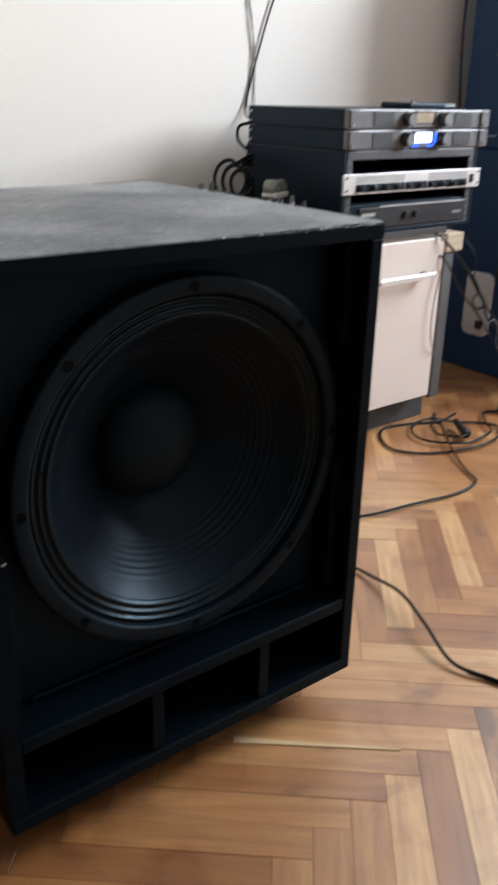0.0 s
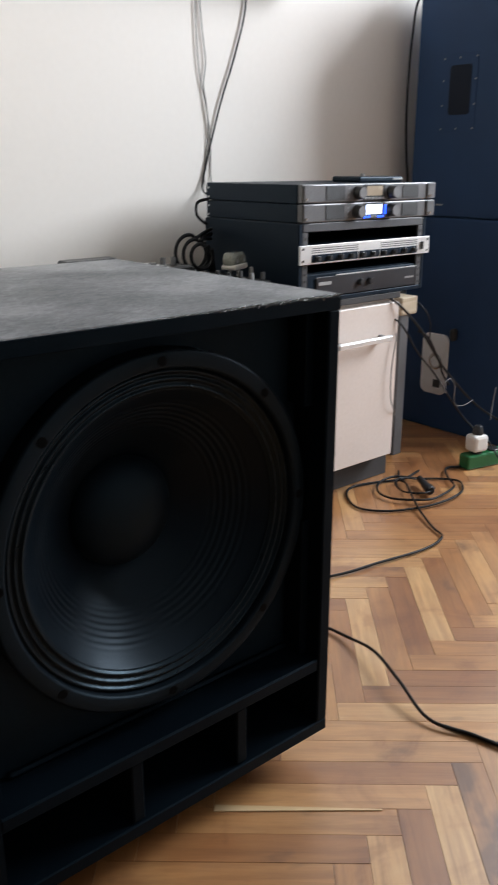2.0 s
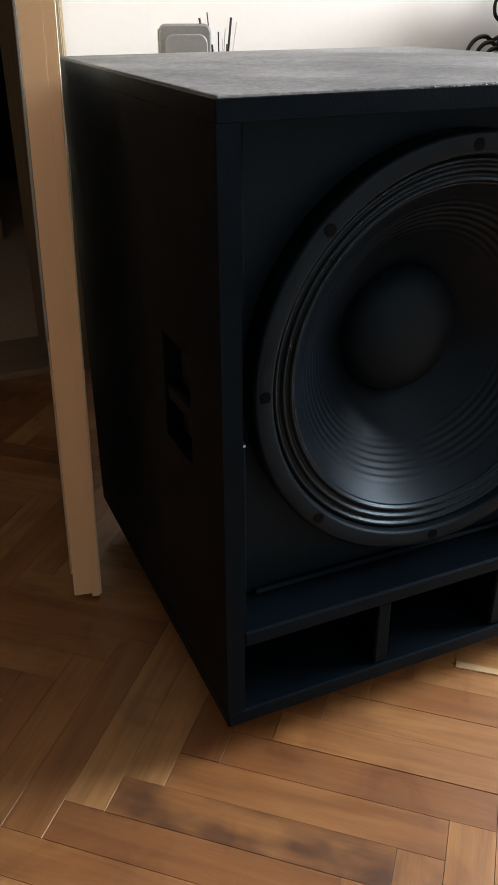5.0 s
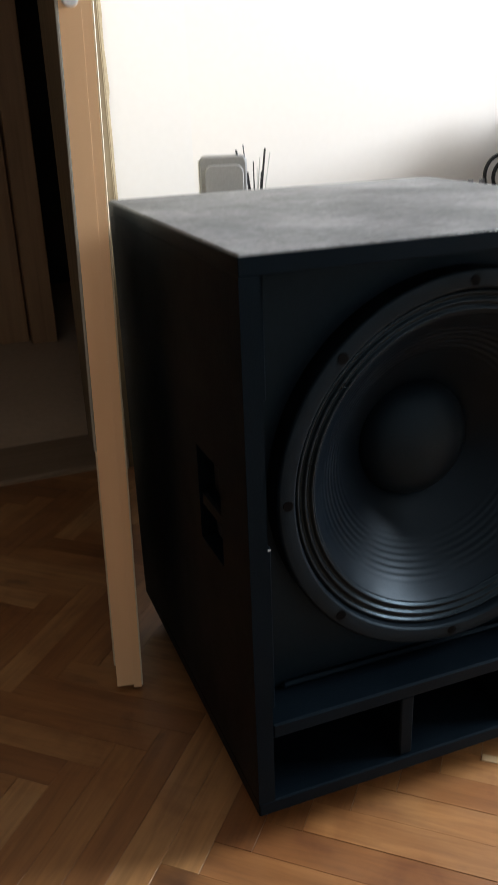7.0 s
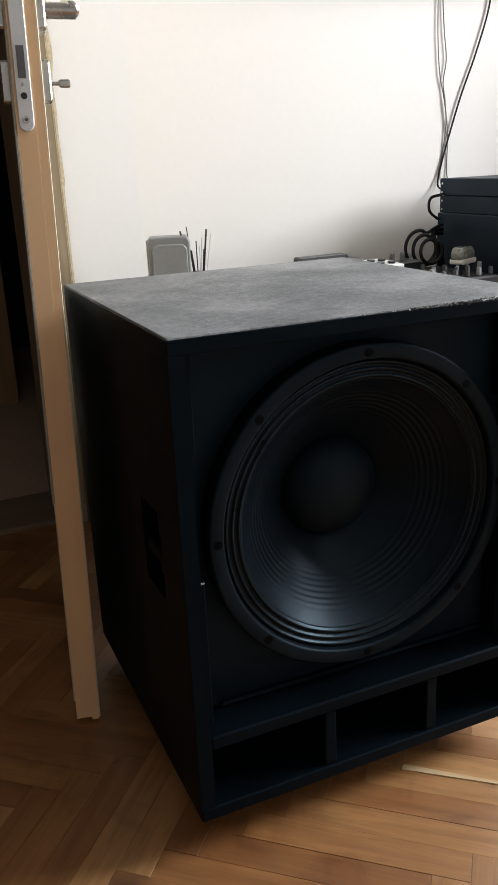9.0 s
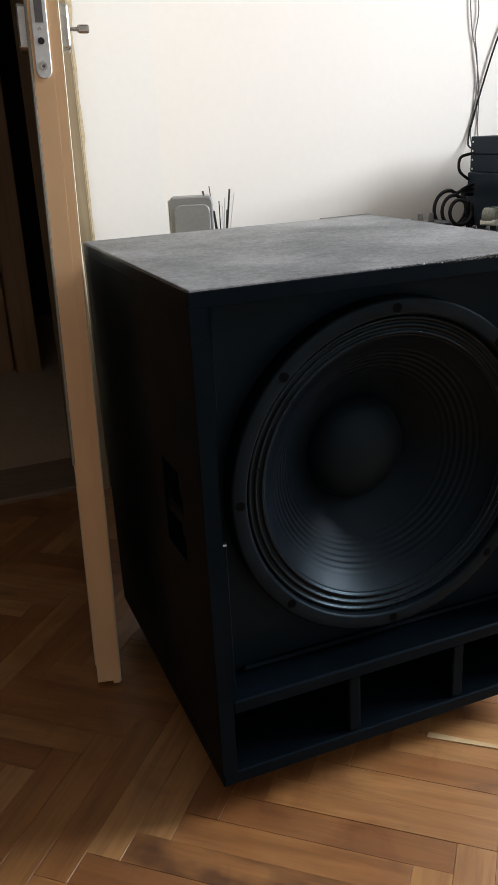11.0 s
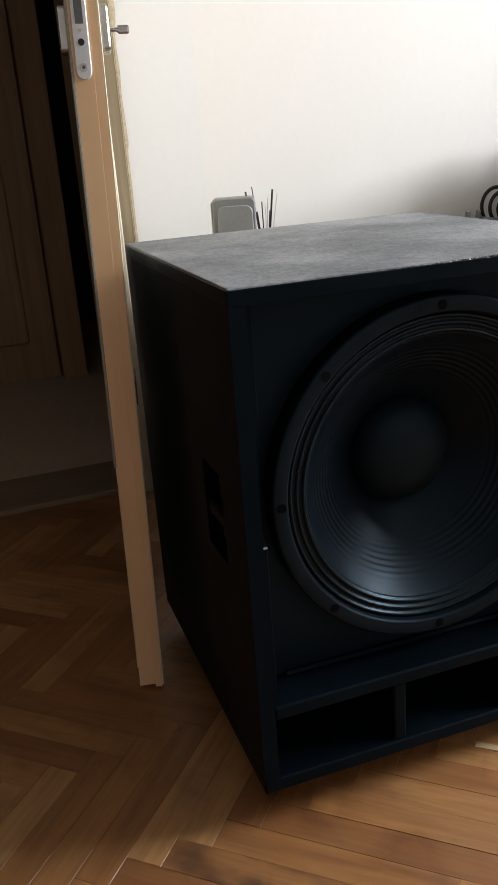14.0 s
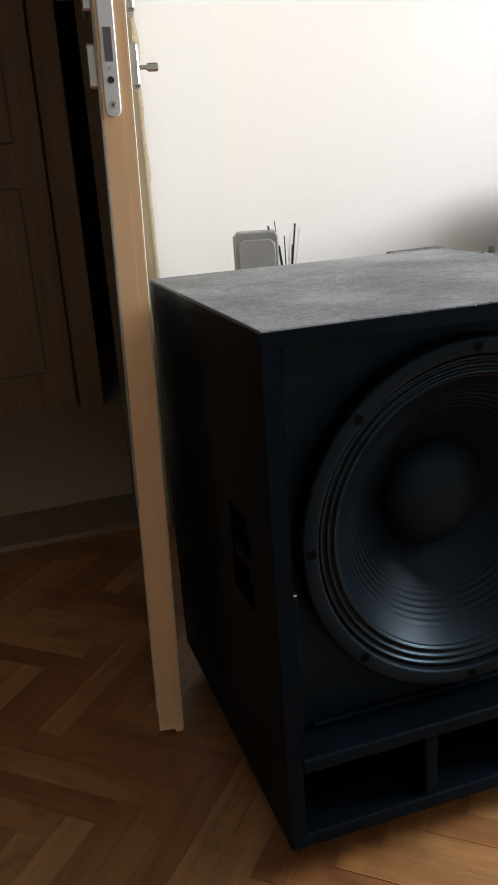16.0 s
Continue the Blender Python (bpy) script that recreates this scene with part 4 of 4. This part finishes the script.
# loops behind the amplifiers
for k, (dx, dz, r) in enumerate(((0, 0, 0.044), (0.008, -0.004, 0.037), (0.016, -0.008, 0.030))):
    pts = [(1.115, 1.03, 0.700 - 0.012 * k), (1.075, 1.01, 0.694 - 0.008 * k)]
    for a in range(55, 395, 26):
        pts.append((1.010 + dx + r * math.cos(radians(a)), 0.99 - 0.012 * k - 0.00005 * a, 0.650 + dz + r * math.sin(radians(a))))
    pts.append((1.05 + dx, 0.96, 0.63))
    pts.append((1.07 + dx * 0.5, 0.97, 0.59))
    cable(pts, 0.0046, "black cable looped beside the rack")
cable([(1.135, 1.065, 0.775), (1.11, 1.08, 0.765), (1.10, 1.07, 0.735), (1.12, 1.065, 0.715), (1.135, 1.07, 0.71)], 0.004, "short black cable at the rear of the amplifiers")

# long cables on the floor
cable([(0.62, 0.62, 0.006), (0.76, 0.42, 0.006), (0.786, 0.27, 0.006), (0.788, 0.205, 0.010), (0.776, 0.125, 0.022), (0.738, 0.035, 0.024), (0.709, -0.052, 0.010), (0.735, -0.12, 0.006), (0.748, -0.185, 0.006), (0.748, -0.24, 0.006), (0.73, -0.42, 0.006), (0.9, -0.7, 0.006)], 0.0030, "black cable lying across the parquet")
cable([(0.722, -0.075, 0.003), (0.738, -0.119, 0.003), (0.757, -0.185, 0.0035), (0.760, -0.245, 0.0035), (0.745, -0.42, 0.0035), (0.92, -0.7, 0.0035)], 0.0027, "black cable lying beside another on the parquet")
cable([(0.60, 0.66, 0.006), (0.78, 0.48, 0.006), (0.945, 0.40, 0.006), (1.074, 0.376, 0.006), (1.208, 0.354, 0.006), (1.295, 0.368, 0.006), (1.325, 0.42, 0.006), (1.378, 0.503, 0.010), (1.442, 0.588, 0.018), (1.493, 0.645, 0.014), (1.51, 0.68, 0.010), (1.57, 0.735, 0.006)], 0.0031, "black cable lying on the parquet")
coil = [(1.62, 0.70, 0.005), (1.53, 0.685, 0.005), (1.458, 0.715, 0.005), (1.373, 0.736, 0.005), (1.314, 0.699, 0.005), (1.276, 0.625, 0.005), (1.316, 0.561, 0.005), (1.40, 0.518, 0.006), (1.476, 0.499, 0.010), (1.55, 0.505, 0.010), (1.60, 0.530, 0.008), (1.637, 0.573, 0.006), (1.61, 0.617, 0.006), (1.563, 0.651, 0.008), (1.515, 0.700, 0.012), (1.445, 0.699, 0.012), (1.392, 0.656, 0.010), (1.384, 0.602, 0.010), (1.418, 0.549, 0.013), (1.457, 0.527, 0.012), (1.50, 0.527, 0.012), (1.58, 0.545, 0.012), (1.625, 0.60, 0.012), (1.69, 0.655, 0.008), (1.74, 0.64, 0.006)]
cable(coil, 0.0032, "black cable lying in a loose coil on the parquet")
cable([(1.545, 0.648, 0.012), (1.50, 0.67, 0.020), (1.455, 0.65, 0.020), (1.43, 0.60, 0.018), (1.46, 0.555, 0.020), (1.51, 0.56, 0.018), (1.545, 0.60, 0.010)], 0.0026, "black cable end coiled on the pile")
inline_plug = link("inline_plug", rod((1.485, 0.552, 0.020), (1.536, 0.632, 0.022), 0.013, 14, 0.009, bevel=0.003), BLACK_PL)
tagged(inline_plug, "black moulded plug lying on the cable coil", "plug")
# cables that hang beside the cabinet
cable([(1.46, 0.78, 0.545), (1.481, 0.70, 0.510), (1.586, 0.70, 0.427), (1.703, 0.70, 0.302), (1.845, 0.69, 0.178), (1.93, 0.66, 0.115), (1.95, 0.632, 0.10)], 0.0036, "black cable hanging from the cabinet to the power strip")
cable([(1.60, 0.72, 0.42), (1.622, 0.70, 0.401), (1.676, 0.70, 0.329), (1.70, 0.70, 0.285), (1.72, 0.69, 0.25)], 0.0030, "black cable hanging beside the cabinet")
cable([(1.47, 0.76, 0.48), (1.496, 0.70, 0.456), (1.574, 0.70, 0.370), (1.643, 0.70, 0.308), (1.682, 0.70, 0.270), (1.754, 0.69, 0.183), (1.80, 0.67, 0.125), (1.825, 0.61, 0.075), (1.825, 0.56, 0.030), (1.86, 0.50, 0.006), (1.93, 0.46, 0.005), (2.02, 0.43, 0.005)], 0.0026, "thin black cable hanging down to the floor")
cable([(1.690, 0.698, 0.262), (1.708, 0.69, 0.228), (1.700, 0.69, 0.255), (1.722, 0.69, 0.268), (1.748, 0.69, 0.245), (1.752, 0.688, 0.19), (1.79, 0.685, 0.176), (1.84, 0.685, 0.184)], 0.0016, "thin dark grey cable curled round the others", PANEL_GREY)
cable([(1.59, 0.72, 0.50), (1.605, 0.70, 0.475), (1.626, 0.70, 0.440), (1.628, 0.70, 0.400)], 0.0018, "thin black cable beside the cabinet")
cable([(1.485, 0.703, 0.43), (1.483, 0.700, 0.412), (1.470, 0.699, 0.335), (1.473, 0.699, 0.254), (1.492, 0.702, 0.215), (1.52, 0.72, 0.19)], 0.0016, "thin grey cable hanging at the cabinet's edge", CABLE_GREY)
cable([(1.917, 0.66, 0.215), (1.90, 0.655, 0.165), (1.885, 0.648, 0.12)], 0.0018, "short stiff grey cable end", PANEL_GREY)

strip = thing("power_strip", "green plastic power strip with black sockets on the floor", "power strip", pose(1.738, 0.612, 0, 0, 0, -13))
part("body", box(0.0, 0.43, 0.0, 0.044, 0.0, 0.044, 0.006, None, 2), GREEN, strip)
for i in range(6):
    part("socket", rod((0.045 + i * 0.065, 0.022, 0.044), (0.045 + i * 0.065, 0.022, 0.050), 0.019, 18, bevel=0.002), BLACK_PL, strip)
plug = thing("plug_adapter", "white plug adapter in the power strip", "plug", pose(1.787, 0.6235, 0.0502, 0, 0, -13))
part("body", box(-0.026, 0.026, -0.024, 0.024, 0.0, 0.052, 0.010, None, 2), WHITE_PL, plug)
part("plug", rod((0.002, 0, 0.052), (0.002, 0, 0.078), 0.017, 16, 0.012, bevel=0.002), BLACK_PL, plug, "black plug")
brick = thing("power_brick", "black power brick with a white cap on the floor", "power brick", pose(1.99, 0.40, 0, 0, 0, 10))
part("body", box(0.0, 0.09, 0.0, 0.05, 0.0, 0.035, 0.004), BLACK_PL, brick)
part("cap", box(0.01, 0.05, 0.008, 0.042, 0.035, 0.052, 0.005), WHITE_PL, brick)


# ---- parquet blocks in herringbone ----
ANG, BW, BL, BT = radians(-41), 0.0485, 0.306, 0.012
A0, B0 = 0.538, -0.020
AX, BX = Vector((math.cos(ANG), math.sin(ANG), 0)), Vector((-math.sin(ANG), math.cos(ANG), 0))


def block_mesh():
    g, c = 0.00022, 0.00025
    x0, x1, y0, y1 = g, BL - g, g, BW - g
    vs = [(x0, y0, -BT), (x1, y0, -BT), (x1, y1, -BT), (x0, y1, -BT), (x0, y0, -c), (x1, y0, -c), (x1, y1, -c), (x0, y1, -c), (x0 + c, y0 + c, 0), (x1 - c, y0 + c, 0), (x1 - c, y1 - c, 0), (x0 + c, y1 - c, 0)]
    fs = [(8, 9, 10, 11)]
    for b in (0, 4):
        fs += [(b + k, b + (k + 1) % 4, b + 4 + (k + 1) % 4, b + 4 + k) for k in range(4)]
    return vs, fs


VS, FS = block_mesh()


def block_data(material):
    data = bpy.data.meshes.new("parquet_block")
    data.from_pydata(VS, [], FS)
    data.materials.append(material)
    uv = data.uv_layers.new(name="UVMap")
    for lp in data.loops:
        uv.data[lp.index].uv = (VS[lp.vertex_index][0], VS[lp.vertex_index][1])
    return data


block_me, pale_me, red_me, stained_me = (block_data(m) for m in (PARQUET, PARQUET_PALE, PARQUET_RED, PARQUET_STAINED))
# single blocks that stand out: pale sapwood, red heartwood, and old dark stains
ODD = (((-0.016, -0.065), stained_me), ((0.037, -0.024), red_me), ((0.637, -0.198), stained_me), ((0.974, 0.158), pale_me), ((0.922, 0.171), red_me), ((1.056, 0.166), red_me), ((0.447, -0.176), pale_me), ((0.771, 0.142), pale_me), ((0.559, -0.196), pale_me), ((0.572, -0.066), red_me))
floor_ob = bpy.data.objects["floor"]
rest_v, rest_f, rest_uv = [], [], []
rng = random.Random(2)
for i in range(-110, 140):
    for j in range(-18, 18):
        for kind in (0, 1):
            a, b = A0 + i * BW + j * BL, B0 + i * BW - j * BL
            if kind == 0:
                origin, ux, uy = AX * (a + BW) + BX * b, BX, -AX
            else:
                origin, ux, uy = AX * (a + BW) + BX * b, AX, BX
            mid = origin + ux * (BL / 2) + uy * (BW / 2)
            if not (-1.75 < mid.x < 3.15 and -2.75 < mid.y < 1.32):
                continue
            lift = rng.uniform(-0.0004, 0.0003)
            tilt = rng.uniform(-0.0012, 0.0012)
            m = Matrix(((ux.x, uy.x, 0, origin.x), (ux.y, uy.y, 0, origin.y), (0, 0, 1, lift), (0, 0, 0, 1))) @ pose(0, 0, 0, math.degrees(tilt) * 1.2, 0, 0)
            if -0.42 < mid.x < 1.62 and -0.40 < mid.y < 0.78:
                data = block_me
                for (ox, oy), odd in ODD:
                    off = Vector((ox, oy, 0)) - origin
                    if 0 < off.dot(ux) < BL and 0 < off.dot(uy) < BW:
                        data = odd
                ob = new("parquet_block", data)
                ob.parent = floor_ob
                ob.matrix_basis = m
            else:
                n = len(rest_v)
                rest_v += [tuple(m @ Vector(v)) for v in VS]
                rest_f += [tuple(n + k for k in f) for f in FS]
                du = rng.uniform(0, 9)
                rest_uv += [(VS[k][0] + du, VS[k][1]) for f in FS for k in f]
# pale wedge let into a wide joint in front of the speaker
wedge = bmesh.new()
lo = [wedge.verts.new((x, y, -0.004)) for x, y in ((0.0, -0.006), (0.235, -0.001), (0.235, 0.001), (0.0, 0.006))]
hi = [wedge.verts.new((v.co.x, v.co.y, 0.0016)) for v in lo]
wedge.faces.new(hi)
for k in range(4):
    wedge.faces.new((lo[k], lo[(k + 1) % 4], hi[(k + 1) % 4], hi[k]))
bmesh.ops.recalc_face_normals(wedge, faces=wedge.faces)
part("joint_filler", wedge, mat("pale_filler_wood", wood((0.52, 0.36, 0.19), (0.64, 0.47, 0.28), (0.1, 1, 1), 60, 0.4)), floor_ob, "pale wooden wedge in a parquet joint").matrix_basis = pose(0.330, 0.024, 0, 0, 0, -41)
me = bpy.data.meshes.new("parquet_field")
me.from_pydata(rest_v, [], rest_f)
me.materials.append(PARQUET)
uvl = me.uv_layers.new(name="UVMap")
uvl.data.foreach_set("uv", np.array(rest_uv, dtype=np.float32).ravel())
field = new("parquet_field", me)
field.parent = floor_ob
tagged(field, "herringbone parquet blocks of worn lacquered wood", kind="stuff")
